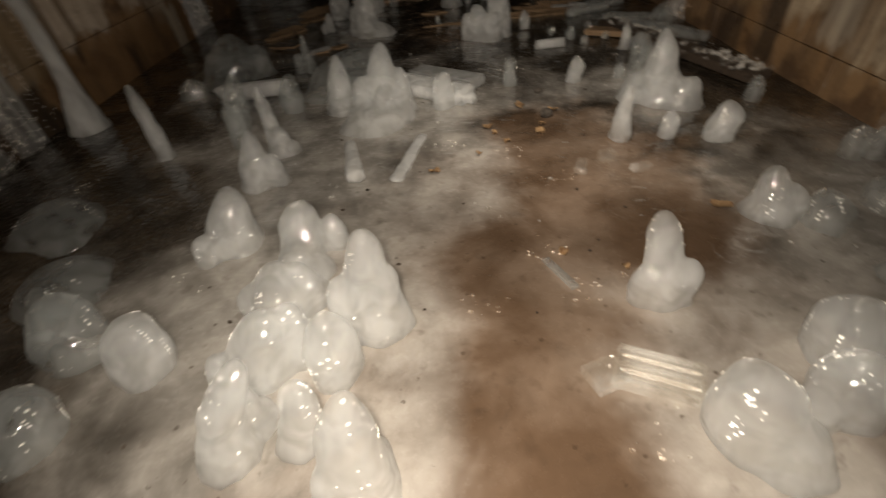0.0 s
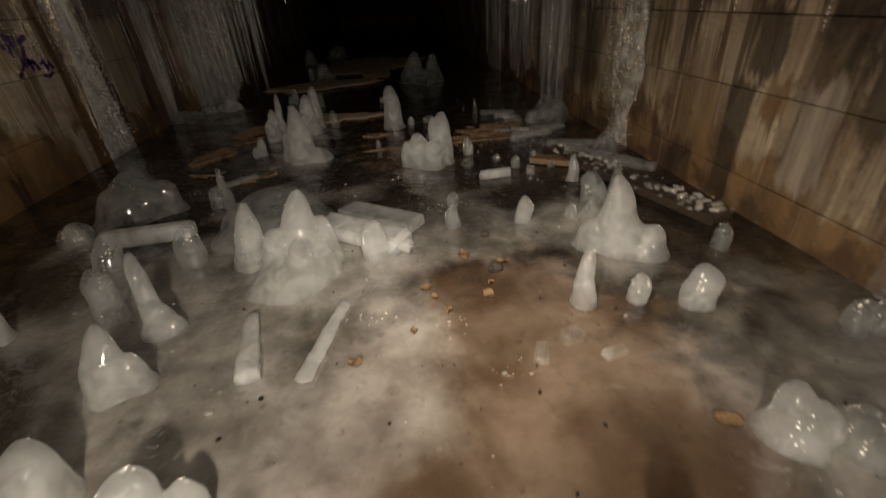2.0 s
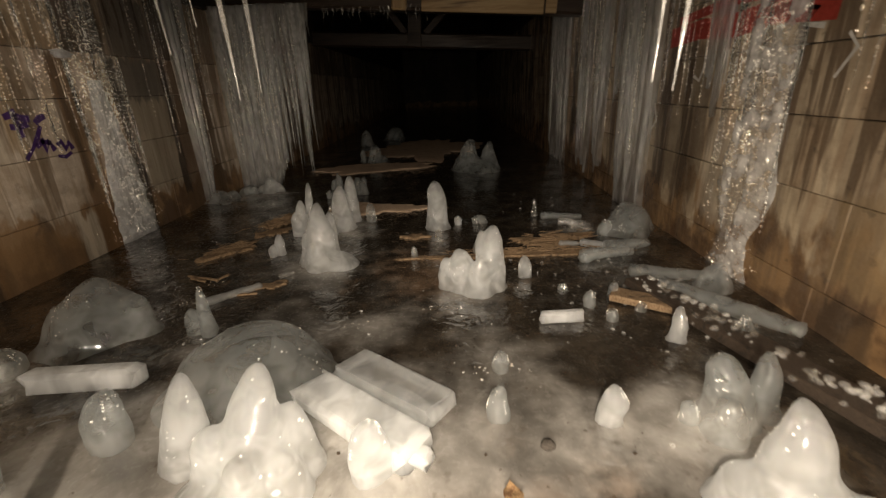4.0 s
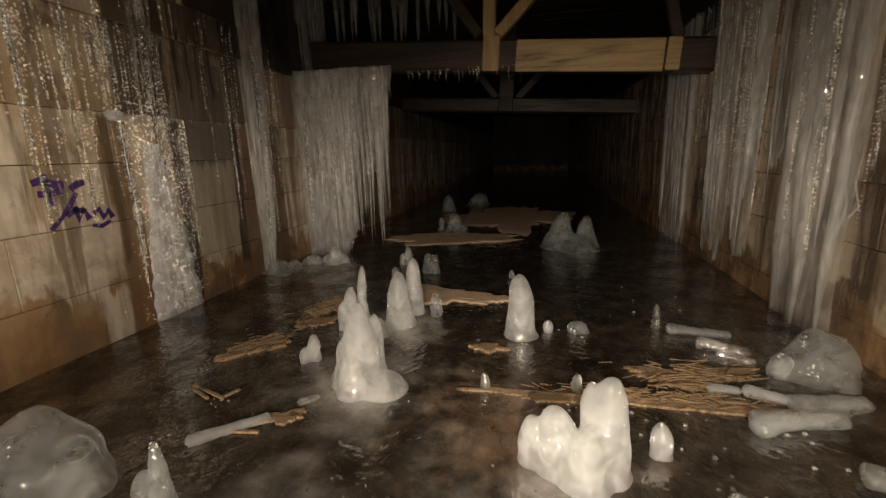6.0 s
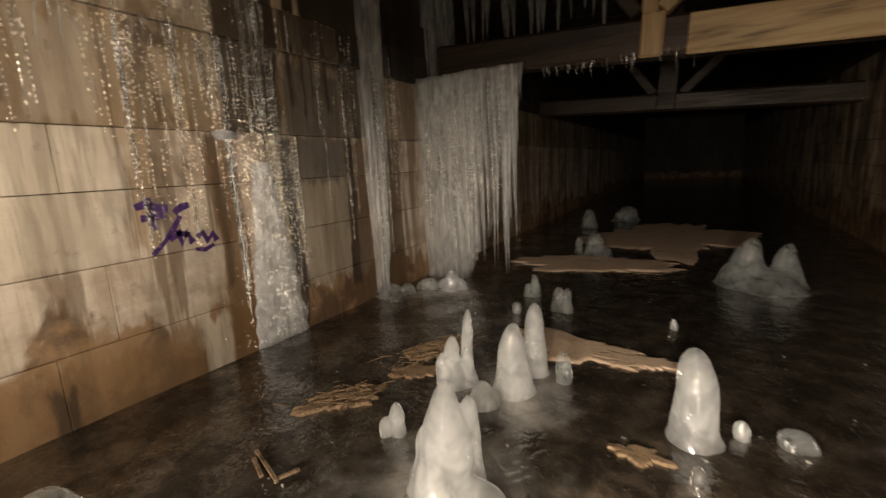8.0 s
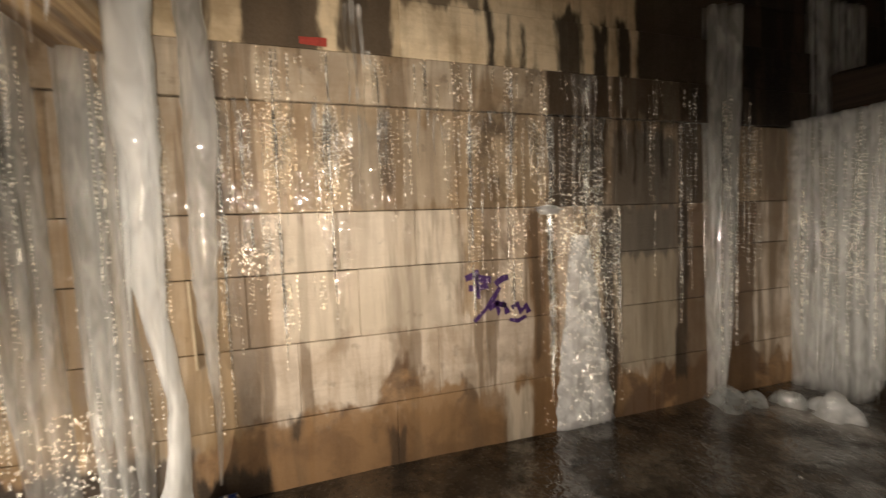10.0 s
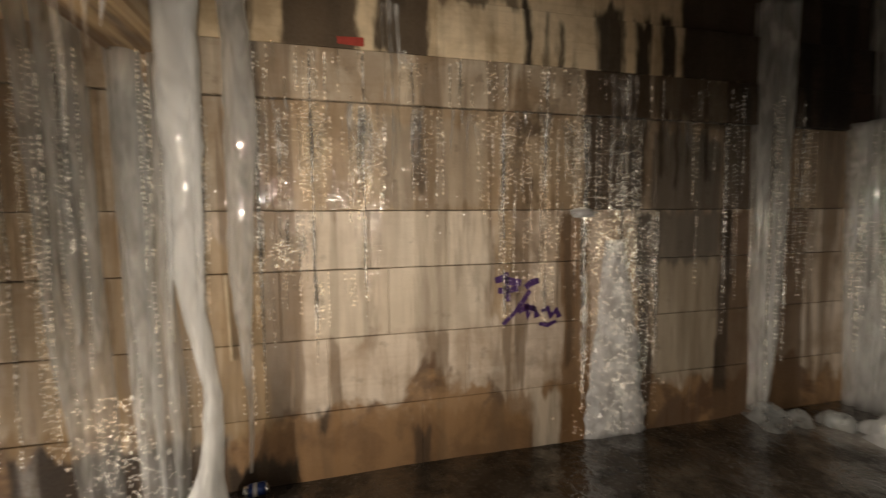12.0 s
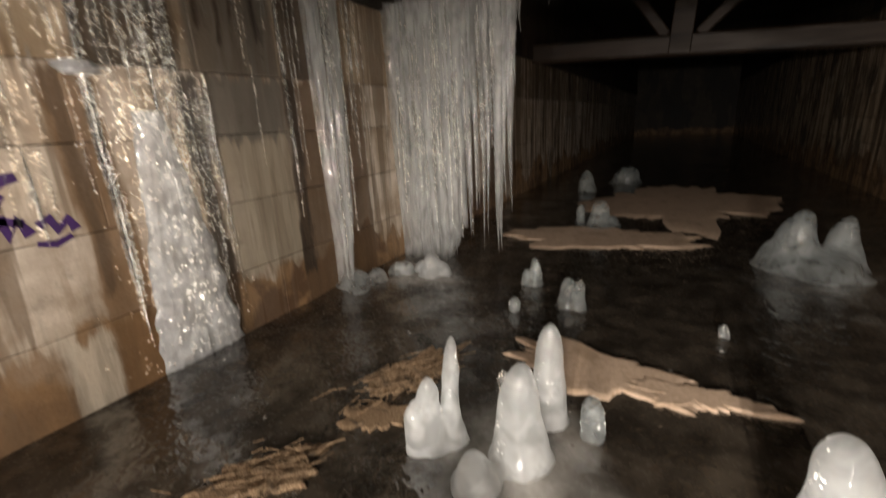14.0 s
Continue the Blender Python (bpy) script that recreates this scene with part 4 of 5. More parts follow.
    S(-2.22, 6.42, 0.15, 0.10, "mound", (0.0, 0.0), ((0.05, 0.22, 0.10, 0.07, "mound"), (0.12, 0.42, 0.10, 0.07, "mound")), ICE_GREY, "pinkish white ice foot under the wall column", 0.3, 0.4)


# ---- ice on the walls and beams ----
def wall_ice():
    F = flow
    F(WEST, 1, (5.07, 5.55), (5.21, 5.36), -0.02, 1.30, 0.075, 1.0, 9.0, 0.0, ICE_FROST, "fan of frosty white ice crystals spreading down the wall", 0.0, 0.26)
    F(WEST, 1, (6.40, 6.56), (6.34, 6.74), 0.04, 2.9, 0.13, 3.0, 3.0, 0.0, ICE_FLOW, "tall ribbed ice column against the wall")
    F(WEST, 1, (2.27, 2.47), (2.12, 2.40), -0.02, 2.5, 0.10, 4.0, 3.0)
    F(WEST, 1, (2.54, 2.76), (2.50, 2.74), -0.02, 2.32, 0.12, 5.0, 3.0)
    F(WEST, 1, (1.20, 1.72), (1.10, 1.66), -0.02, 2.9, 0.10, 6.0, 4.0)
    F(WEST, 1, (0.20, 0.85), (0.15, 0.85), -0.02, 2.9, 0.11, 7.0, 6.0)
    F(WEST, 1, (7.5, 8.2), (7.45, 8.2), -0.02, 3.1, 0.09, 12.0, 6.0)
    F(EAST, -1, (5.45, 6.06), (5.40, 6.10), -0.02, 2.9, 0.15, 13.0, 4.0)
    F(EAST, -1, (3.98, 4.42), (3.95, 4.30), -0.02, 2.6, 0.06, 14.0, 4.0, 0.0, FROST_GLAZE, "narrow strip of frosty ice down the streaked wall", 0.0, 0.6)
    F(EAST, -1, (6.62, 6.86), (6.55, 6.95), 0.12, 2.9, 0.10, 15.0, 2.0, 0.3)
    F(EAST, -1, (7.1, 7.6), (7.1, 7.7), 0.05, 2.9, 0.08, 16.0, 4.0, 0.4)
    F(EAST, -1, (8.2, 9.3), (8.2, 9.3), -0.02, 2.6, 0.08, 17.0, 8.0, 0.3)
    F(EAST, -1, (4.55, 4.78), (4.5, 4.9), 0.9, 2.8, 0.05, 18.0, 3.0, 0.8)
    F(EAST, -1, (6.14, 6.40), (6.14, 6.45), 0.9, 2.9, 0.05, 19.0, 3.0, 0.6)
    F(EAST, -1, (1.55, 2.02), (1.6, 2.0), -0.02, 2.5, 0.07, 20.0, 4.0, 0.0, FROST_GLAZE, "broad band of frosty ice down the wall foot", 0.0, 0.6)
    F(EAST, -1, (-0.6, 0.6), (-0.6, 0.6), -0.02, 2.9, 0.08, 21.0, 8.0)
    # free-standing column beside the near beam
    zs = [-0.03, 0.05, 0.12, 0.2, 0.3, 0.62, 0.9, 1.2, 1.6, 1.85, 2.5, TOP + 0.02]
    rs = [0.12, 0.105, 0.088, 0.066, 0.05, 0.038, 0.045, 0.052, 0.070, 0.086, 0.094, 0.15]
    ys = [2.88, 2.885, 2.89, 2.90, 2.92, 2.945, 2.91, 2.845, 2.85, 2.855, 2.86, 2.86]
    fine_z = np.linspace(-0.03, TOP + 0.02, 90)
    cs = [(-2.16 + 0.012 * math.sin(z * 3), float(np.interp(z, zs, ys)) + 0.008 * math.sin(z * 5), z) for z in fine_z]
    column = part("ice_column", mesh_of("ice_column", *rings_data(cs, list(np.interp(fine_z, zs, rs)), 26, 0.16, 7, 2.0), ICE_WHITE))
    slim_z = np.linspace(0.16, TOP + 0.02, 80)
    slim = part("ice_column", mesh_of("ice_column", *rings_data([(-2.22 - 0.03 * (z < 0.6), 3.085 + 0.012 * math.sin(z * 4) - 0.02 * max(0.0, 0.9 - z), z) for z in slim_z],
                list(np.interp(slim_z, [0.16, 0.6, 0.9, 1.2, 2.0, 2.4, 3.6], [0.007, 0.018, 0.032, 0.054, 0.074, 0.06, 0.09])), 20, 0.18, 8, 5.0), ICE_FLOW))
    tagged(slim, "grey ice column thinning to a point above the floor", "ice column")
    tagged(column, "smooth white ice column flaring at its foot", "ice column")
    for dx, dy, r, z0, z1 in ((0.05, -0.05, 0.030, 0.9, 2.6), (0.04, 0.06, 0.026, 0.5, 2.4)):
        part("rib", mesh_of("rib", *icicle_data((-2.16 + dx, 2.86 + dy, z1), z1 - z0, r, dx * 40, 0.05), ICE_WHITE), column)
    # the curtain under the far beam
    rng = random.Random(21)
    curtain = part("ice_curtain", mesh_of("ice_curtain", *[d for d in curtain_data()], ICE_FLOW))
    tagged(curtain, "grey white ice curtain hanging from the tie beam to the floor", "ice curtain")
    x = -2.34
    while x < -1.28:
        reach = 2.10 if x < -1.78 else (2.02 if -1.46 < x < -1.36 else rng.uniform(1.3, 1.95))
        icicle(x, 7.34 + rng.uniform(-0.05, 0.04), 2.12, reach, rng.uniform(0.040, 0.070), curtain, ICE_FLOW)
        x += rng.uniform(0.045, 0.085) if x < -1.75 else rng.uniform(0.06, 0.10)
    for x, reach, r in ((-1.40, 2.03, 0.062), (-1.34, 1.55, 0.03), (-1.30, 1.0, 0.025), (-1.26, 0.7, 0.02), (-1.22, 0.35, 0.018), (-1.53, 2.0, 0.03), (-1.49, 1.9, 0.026)):
        icicle(x, 7.33, 2.12, reach, r, curtain, ICE_FLOW)
    for k in range(30):
        x = -1.15 + 1.35 * (k + rng.random()) / 30
        icicle(x, 7.70 + rng.uniform(-0.02, 0.05), 2.115, rng.uniform(0.03, 0.12) * (1.6 if rng.random() < 0.15 else 1), rng.uniform(0.008, 0.014))
    for k in range(16):
        x = -2.2 + 1.6 * (k + rng.random()) / 16
        icicle(x, 8.15 + rng.uniform(-0.1, 0.1), TOP, rng.uniform(0.8, 1.3), rng.uniform(0.035, 0.07), None, ICE_FLOW, "thick grey icicle hanging above the beam")
    # icicles on the near beam
    for x, y, zb, r in ((-0.03, 2.66, 1.135, 0.020), (0.02, 2.66, 1.15, 0.018), (-0.15, 2.66, 1.23, 0.017), (-0.09, 2.66, 1.28, 0.016), (0.08, 2.64, 1.55, 0.012), (0.15, 2.64, 1.62, 0.012), (0.90, 2.66, 1.12, 0.020), (0.85, 2.66, 1.14, 0.015), (0.98, 2.66, 1.4, 0.014), (0.80, 2.66, 1.5, 0.012), (1.08, 2.66, 1.55, 0.012),
                        (-0.77, 2.66, 1.00, 0.045), (-1.05, 2.62, 1.66, 0.034), (-0.99, 2.62, 1.88, 0.016), (-1.10, 2.62, 1.90, 0.015), (-0.90, 2.62, 1.86, 0.012), (-1.52, 2.77, 2.02, 0.014), (-1.60, 2.77, 2.0, 0.012), (-1.44, 2.77, 1.66, 0.013), (-1.68, 2.78, 2.1, 0.012)):
        icicle(x, y, 2.25, 2.25 - zb, r, None, ICE_BEAD if r < 0.03 else ICE_WHITE)
    # drips along the west ledge
    for k in range(46):
        y = 3.22 + 3.0 * (k + rng.random()) / 46
        icicle(WEST + 0.018, y, 2.08, rng.uniform(0.06, 0.5) * (0.5 if rng.random() < 0.5 else 1), rng.uniform(0.007, 0.014), None, GLAZE)
    for y, zt, ln, r in ((3.84, 2.62, 1.05, 0.016), (3.88, 2.60, 0.7, 0.014), (3.80, 2.60, 0.62, 0.012), (5.22, 2.33, 0.8, 0.018), (5.28, 2.33, 0.65, 0.016), (5.33, 2.33, 0.95, 0.016), (5.38, 2.33, 0.5, 0.014), (3.92, 2.36, 0.35, 0.012), (3.62, 2.1, 0.62, 0.012), (3.70, 2.1, 0.5, 0.01)):
        icicle(WEST + 0.045, y, zt, ln, r)
    knob = part("frost_lump", mesh_of("frost_lump", *lump_data((WEST + 0.004, 5.04, 1.475), 0.016, 0.085, 0.032, 0.9, 3.0, 18, 13, 9.0), ICE_FROST))
    tagged(knob, "frosted white crust of ice on a timber joint", "frost")



def curtain_data():
    """The curtain's sheet across the shed, ribbed on both faces, its foot on the floor."""
    nu, nz = 60, 40
    verts, faces = [], []
    for layer in (0, 1):
        for i in range(nz + 1):
            s = i / nz
            for j in range(nu + 1):
                u = j / nu
                x = -2.36 + 0.66 * u
                rib = 0.05 + 0.035 * abs(math.sin(u * 21 + 0.6 * noise.noise(Vector((u * 5, s * 2, 1))))) + 0.03 * noise.noise(Vector((u * 16, s * 2.4, 2)))
                rib *= min(1.0, 6 * min(u + 0.1, 1 - u)) ** 0.5
                foot = -0.02 + 1.3 * max(0.0, u - 0.72) * (1.2 + 1.6 * noise.noise(Vector((u * 22, 3, 0))))
                verts.append((x, 7.36 + (rib if layer else -rib), foot + (2.12 - foot) * s))
    row, size = nu + 1, (nu + 1) * (nz + 1)
    for i in range(nz):
        for j in range(nu):
            a, b, c, d = i * row + j, i * row + j + 1, (i + 1) * row + j + 1, (i + 1) * row + j
            faces += [(a, b, c, d), (size + d, size + c, size + b, size + a)]
    rim = [j for j in range(nu)] + [i * row + nu for i in range(nz)] + [nz * row + j for j in range(nu, 0, -1)] + [i * row for i in range(nz, 0, -1)]
    for a, b in zip(rim, rim[1:] + rim[:1]):
        faces.append((size + a, size + b, b, a))
    return verts, faces


def drips(label, places, seed):
    """Thin beaded runs of clear ice on wet timber, uncounted: places as (x, y, z0, z1)."""
    rng = random.Random(seed)
    verts, faces = [], []
    for x, y, z0, z1 in places:
        r = rng.uniform(0.004, 0.010)
        pitch = rng.uniform(0.018, 0.034)
        n = max(6, int((z1 - z0) / pitch * 4))
        cs, rs = [], []
        for i in range(n + 1):
            z = z0 + (z1 - z0) * i / n
            taper = min(1.0, 4 * i / n + 0.15, 6 * (1 - i / n) + 0.2)
            cs.append((x, y + 0.010 * noise.noise(Vector((z * 4, y * 7, 0))), z))
            rs.append(taper * r * (0.85 + 0.26 * math.sin(2 * math.pi * z / pitch + 3 * noise.noise(Vector((z * 7, y * 9, 1)))) + 0.22 * noise.noise(Vector((z * 9, y * 30, seed)))))
        v, f = rings_data(cs, rs, 8, 0.0, 9, 0)
        faces += [tuple(k + len(verts) for k in g) for g in f]
        verts += v
    tagged(part("ice_drips", mesh_of("ice_drips", verts, faces, GLAZE)), label, "ice drips", "", "stuff")
    # Extra-glossy beads added along the runs to give rows of bright flecks.
    verts, faces = [], []
    for x, y, z0, z1 in places:
        z, size, full = z0 + 0.01, rng.uniform(0.6, 1.25), rng.uniform(0.35, 0.95)
        out = 0.004 if abs(x) > 2 else 0.0
        while z < z1:
            if rng.random() < full:
                r = size * rng.uniform(0.0035, 0.0072)
                v, f = lump_data((x - math.copysign(out, x), y - (0.006 if not out else 0) + 0.010 * noise.noise(Vector((z * 4, y * 7, 0))), z), r, r, r * rng.uniform(1.0, 1.7), 0.0, z, 7, 5)
                faces += [tuple(k + len(verts) for k in g) for g in f]
                verts += v
            z += rng.uniform(0.016, 0.034)
    tagged(part("ice_glint_beads", mesh_of("ice_glint_beads", verts, faces, GLINT_ICE)), label.replace("runs", "drops"), "ice drops", "", "stuff")


def wall_drips():
    rng = random.Random(31)

    def spread(count, x, ya, yb, top, low, high):
        out = []
        for _ in range(count):
            y = rng.uniform(ya, yb)
            y += 0.05 * math.sin(y * 23)
            z1 = top - rng.random() ** 2 * 0.15
            out.append((x, y, z1 - rng.uniform(low, high), z1))
        return out

    w = WEST + 0.003
    drips("beaded runs of clear ice down the wet timbers", spread(70, w, 3.18, 3.62, 2.07, 0.2, 0.58) + spread(48, w, 3.6, 3.82, 2.07, 0.1, 0.55) + spread(26, w, 3.96, 4.12, 2.07, 0.08, 0.5)
          + spread(95, w, 4.36, 5.0, 2.06, 0.12, 0.60) + spread(44, w, 3.18, 3.42, 1.50, 0.1, 0.32) + spread(14, w, 3.66, 3.74, 1.52, 0.2, 0.5) + spread(34, w, 4.42, 4.98, 1.55, 0.15, 0.45), 1)
    drips("beaded ice runs over the timber ledge", spread(120, WEST + 0.033, 3.1, 5.0, 2.35, 0.04, 0.27) + spread(40, WEST + 0.033, 5.0, 6.6, 2.35, 0.05, 0.27), 2)
    drips("sparkling ice runs round the frosty fan", spread(70, w, 5.02, 5.48, 2.06, 0.3, 1.0) + spread(60, w, 4.98, 5.14, 1.5, 0.3, 1.3) + spread(40, w, 5.40, 5.60, 1.5, 0.2, 1.3), 3)
    drips("beaded ice runs beside the wall columns", spread(110, w, 1.6, 3.2, 2.06, 0.3, 1.8) + spread(50, w, 5.9, 6.9, 2.2, 0.3, 1.6), 4)
    drips("thin ice runs down the lower wall", spread(40, w, 4.45, 5.0, 1.17, 0.1, 0.35) + spread(26, w, 3.2, 3.6, 1.17, 0.1, 0.4), 5)
    e = EAST - 0.003
    drips("beaded ice runs on streaked timbers", spread(80, e, 3.9, 4.5, 2.4, 0.5, 2.2) + spread(90, e, 4.4, 5.4, 2.4, 0.3, 1.5) + spread(70, e, 2.4, 3.7, 1.9, 0.1, 0.9), 6)
    drips("beaded ice runs on streaked timbers further along", spread(80, e, 5.4, 9.0, 2.6, 0.4, 2.0), 7)
    frost_beads("sparkling grains of clear ice round the frosty fan", WEST + 0.004, 1, 5.27, 0.02, 1.75, 0.34, 0.26, 1100, 61)
    frost_beads("sparkling grains of clear ice over the frosty fan", WEST + 0.040, 1, 5.30, 0.05, 1.30, 0.24, 0.16, 420, 62)
    frost_beads("sparkling grains of ice at the column feet", WEST + 0.05, 1, 2.50, 0.0, 0.6, 0.35, 0.25, 380, 63)
    frost_beads("sparkling grains of ice down the streaked wall", EAST - 0.012, -1, 4.18, 0.0, 2.2, 0.24, 0.20, 900, 64)
    frost_beads("cluster of clear ice grains on a timber joint", WEST + 0.004, 1, 3.25, 1.18, 1.34, 0.10, 0.08, 60, 65)
    for ya, yb, x in ((2.16, 2.44, WEST + 0.075), (2.52, 2.75, WEST + 0.085), (1.1, 1.75, WEST + 0.085), (6.38, 6.70, WEST + 0.11)):
        drips("beaded ice runs over a wall column", spread(16, x, ya, yb, 2.25, 0.5, 2.0), int(ya * 10))
    for ya, yb, x in ((5.46, 6.04, EAST - 0.11), (6.6, 6.9, EAST - 0.075), (7.1, 7.6, EAST - 0.06)):
        drips("beaded ice runs over a wall column", spread(16, x, ya, yb, 2.8, 0.8, 2.4), int(ya * 10))
    drips("beaded ice runs over the hanging curtain", [(rng.uniform(-2.3, -1.4), 7.268 + rng.uniform(-0.02, 0.015), z1 - rng.uniform(0.3, 1.2), z1) for z1 in (rng.uniform(1.2, 2.1) for _ in range(70))], 55)


def frost_beads(label, wall_x, side, y_mid, z0, z1, wide_low, wide_top, count, seed):
    """Round clear-ice grains added for sparkle on a wall round a mid line, uncounted."""
    rng = random.Random(seed)
    verts, faces = [], []
    for _ in range(count):
        u = rng.random()
        y = y_mid + rng.gauss(0, 0.42) * (wide_low + (wide_top - wide_low) * u)
        r = rng.uniform(0.003, 0.0075)
        v, f = lump_data((wall_x + side * rng.uniform(0.0, 0.012), y, z0 + (z1 - z0) * u), r, r * rng.uniform(0.7, 1.1), r * rng.uniform(0.8, 1.8), 0.2, y * 31 + u, 7, 5)
        faces += [tuple(k + len(verts) for k in g) for g in f]
        verts += v
    tagged(part("frost_beads", mesh_of("frost_beads", verts, faces, GLINT_ICE)), label, "frost", "", "stuff")


# ---- loose things on the floor ----
def patch(cx, cy, sx, sy, turn, seed, material, label, thick=0.007, rag=0.75):
    """A ragged flat patch of sawdust or rotten wood frozen into the floor."""
    seg, rings = 120, 10
    verts, faces = [(cx, cy, thick + 0.006)], []
    for i in range(1, rings + 1):
        for k in range(seg):
            a = 2 * math.pi * k / seg
            d = Vector((math.cos(a), math.sin(a), 0))
            edge = 1 + rag * noise.noise(d * 1.6 + Vector((seed, 0, 0))) + rag * 0.6 * noise.noise(d * 5 + Vector((seed, 5, 0))) + rag * 0.22 * noise.noise(d * 17 + Vector((seed, 9, 0)))
            s = i / rings
            px, py = d.x * sx * edge * s, d.y * sy * edge * s
            c, q = math.cos(turn), math.sin(turn)
            x, y = cx + px * c - py * q, cy + px * q + py * c
            z = thick + 0.006 if i < rings else -0.012
            verts.append((x, y, z))
    for k in range(seg):
        faces.append((0, 1 + k, 1 + (k + 1) % seg))
        for i in range(rings - 1):
            a, b = 1 + i * seg + k, 1 + i * seg + (k + 1) % seg
            faces.append((a, a + seg, b + seg, b))
    return tagged(part("debris_patch", mesh_of("debris_patch", verts, faces, material)), label, "debris")


def splinters(cx, cy, sx, sy, turn, seed, count, material=None):
    """Loose splinters over a patch: uncounted stuff, one mesh."""
    rng = random.Random(seed)
    verts, faces = [], []
    for _ in range(count):
        ln, w = rng.uniform(0.03, 0.13), rng.uniform(0.003, 0.008)
        v, f = box_data(-w / 2, w / 2, -ln / 2, ln / 2, -w * 0.3, w * 0.3, w * 0.1)
        u, q = rng.gauss(0, 0.42) * sx, rng.gauss(0, 0.42) * sy
        c, s = math.cos(turn), math.sin(turn)
        m = pose(cx + u * c - q * s, cy + u * s + q * c, 0.024 + rng.uniform(0, 0.008), rng.uniform(-8, 8), rng.uniform(-20, 20), math.degrees(turn) + 90 + rng.gauss(0, 22))
        faces += [tuple(k + len(verts) for k in g) for g in f]
        verts += [m @ Vector(p) for p in v]
    return tagged(part("wood_splinters", mesh_of("wood_splinters", verts, faces, material or FIBRE, False)), "scatter of pale rotten wood splinters on ice", "splinters", "", "stuff")


def ice_log(a, b, r, material=None, label="broken length of icicle lying on the floor", taper=0.75, flat=0.8):
    """A broken icicle or squared ice bar lying on the floor."""
    a, b = Vector((*a, r * flat)), Vector((*b, r * flat * taper))
    n = 16
    length = (b - a).length
    rs = [r * 0.35] + [r * (1 + (taper - 1) * i / n) * (1 + 0.06 * math.sin(i * 2.3 + a.x * 9)) for i in range(n + 1)] + [r * taper * 0.4]
    cs = [(0, 0, -0.012)] + [(0, 0, length * i / n) for i in range(n + 1)] + [(0, 0, length + 0.010)]
    verts, faces = rings_data(cs, rs, 12, 0.18, 12, a.x * 3 + a.y, flat)
    m = Matrix.Translation(a) @ (b - a).to_track_quat("Z", "Y").to_matrix().to_4x4()
    ob = part("ice_log", mesh_of("ice_log", [m @ Vector(v) for v in verts], faces, material or ICE))
    return tagged(ob, label, "ice chunk", "broken ice on the floor")


def ice_slab(x, y, sx, sy, sz, turn, tilt, material=None, label="angular broken slab of clear ice on the floor", seed=1):
    rng = random.Random(seed)
    verts, faces = box_data(-sx / 2, sx / 2, -sy / 2, sy / 2, 0, sz, min(sz, sx, sy) * 0.2)
    verts = [Vector(v) + Vector((rng.uniform(-1, 1) * sx, rng.uniform(-1, 1) * sy, 0)) * 0.05 for v in verts]
    m = pose(x, y, 0.004, 0, 0, turn) @ pose(0, 0, 0, tilt, 0, 0)
    low = min((m @ v).z for v in verts)
    m = Matrix.Translation((0, 0, 0.001 - low)) @ m
    return tagged(part("ice_slab", mesh_of("ice_slab", [m @ v for v in verts], faces, material or ICE_CLEAR, False)), label, "ice chunk", "broken ice on the floor")


def leaf(x, y, size, turn, seed):
    verts, faces = [], []
    n = 9
    for i in range(n + 1):
        s = i / n
        w = size * 0.36 * math.sin(math.pi * s ** 0.8) + 0.001
        for k, u in enumerate((-1, 0, 1)):
            verts.append((u * w, (s - 0.5) * size, 0.010 + 0.006 * abs(u) + 0.007 * math.sin(seed + 6 * s + u)))
    for i in range(n):
        for k in range(2):
            a = i * 3 + k
            faces.append((a, a + 1, a + 4, a + 3))
    count = len(verts)
    verts += [(v[0], v[1], v[2] - 0.003) for v in verts]
    faces += [tuple(k + count for k in f[::-1]) for f in faces]
    me = mesh_of("dead_leaf", [pose(x, y, 0.004, 0, 0, turn) @ Vector(v) for v in verts], faces, LEAF)
    return tagged(part("dead_leaf", me), "curled dry orange brown leaf on the ice", "leaf", "dead leaves on the ice")


def drink_can(x, y):
    can = new("drink_can")
    can.matrix_world = pose(x, y, 0.040, 0, 4, 8)
    tagged(can, "dented blue and silver drink can lying by the wall", "can")

    def turned(name, profile, material, label=""):
        verts, faces = rings_data([(0, 0, z) for z, _ in profile], [r for _, r in profile], 24, 0.03, 30, 2)
        part(name, mesh_of(name, [Matrix.Rotation(-math.pi / 2, 3, "X") @ Vector(v) for v in verts], faces, material), can, label)

    turned("body", [(-0.038, 0.033), (-0.02, 0.0333), (0.0, 0.0325), (0.02, 0.033), (0.045, 0.033)], BLUE)
    turned("label_band", [(-0.016, 0.0336), (0.004, 0.0334)], LABEL_WHITE, "white printed band")
    turned("shoulder", [(-0.061, 0.026), (-0.058, 0.027), (-0.050, 0.029), (-0.038, 0.0329)], TIN, "bare silver shoulder and lid")
    turned("base", [(0.045, 0.0329), (0.055, 0.029), (0.060, 0.025)], TIN)


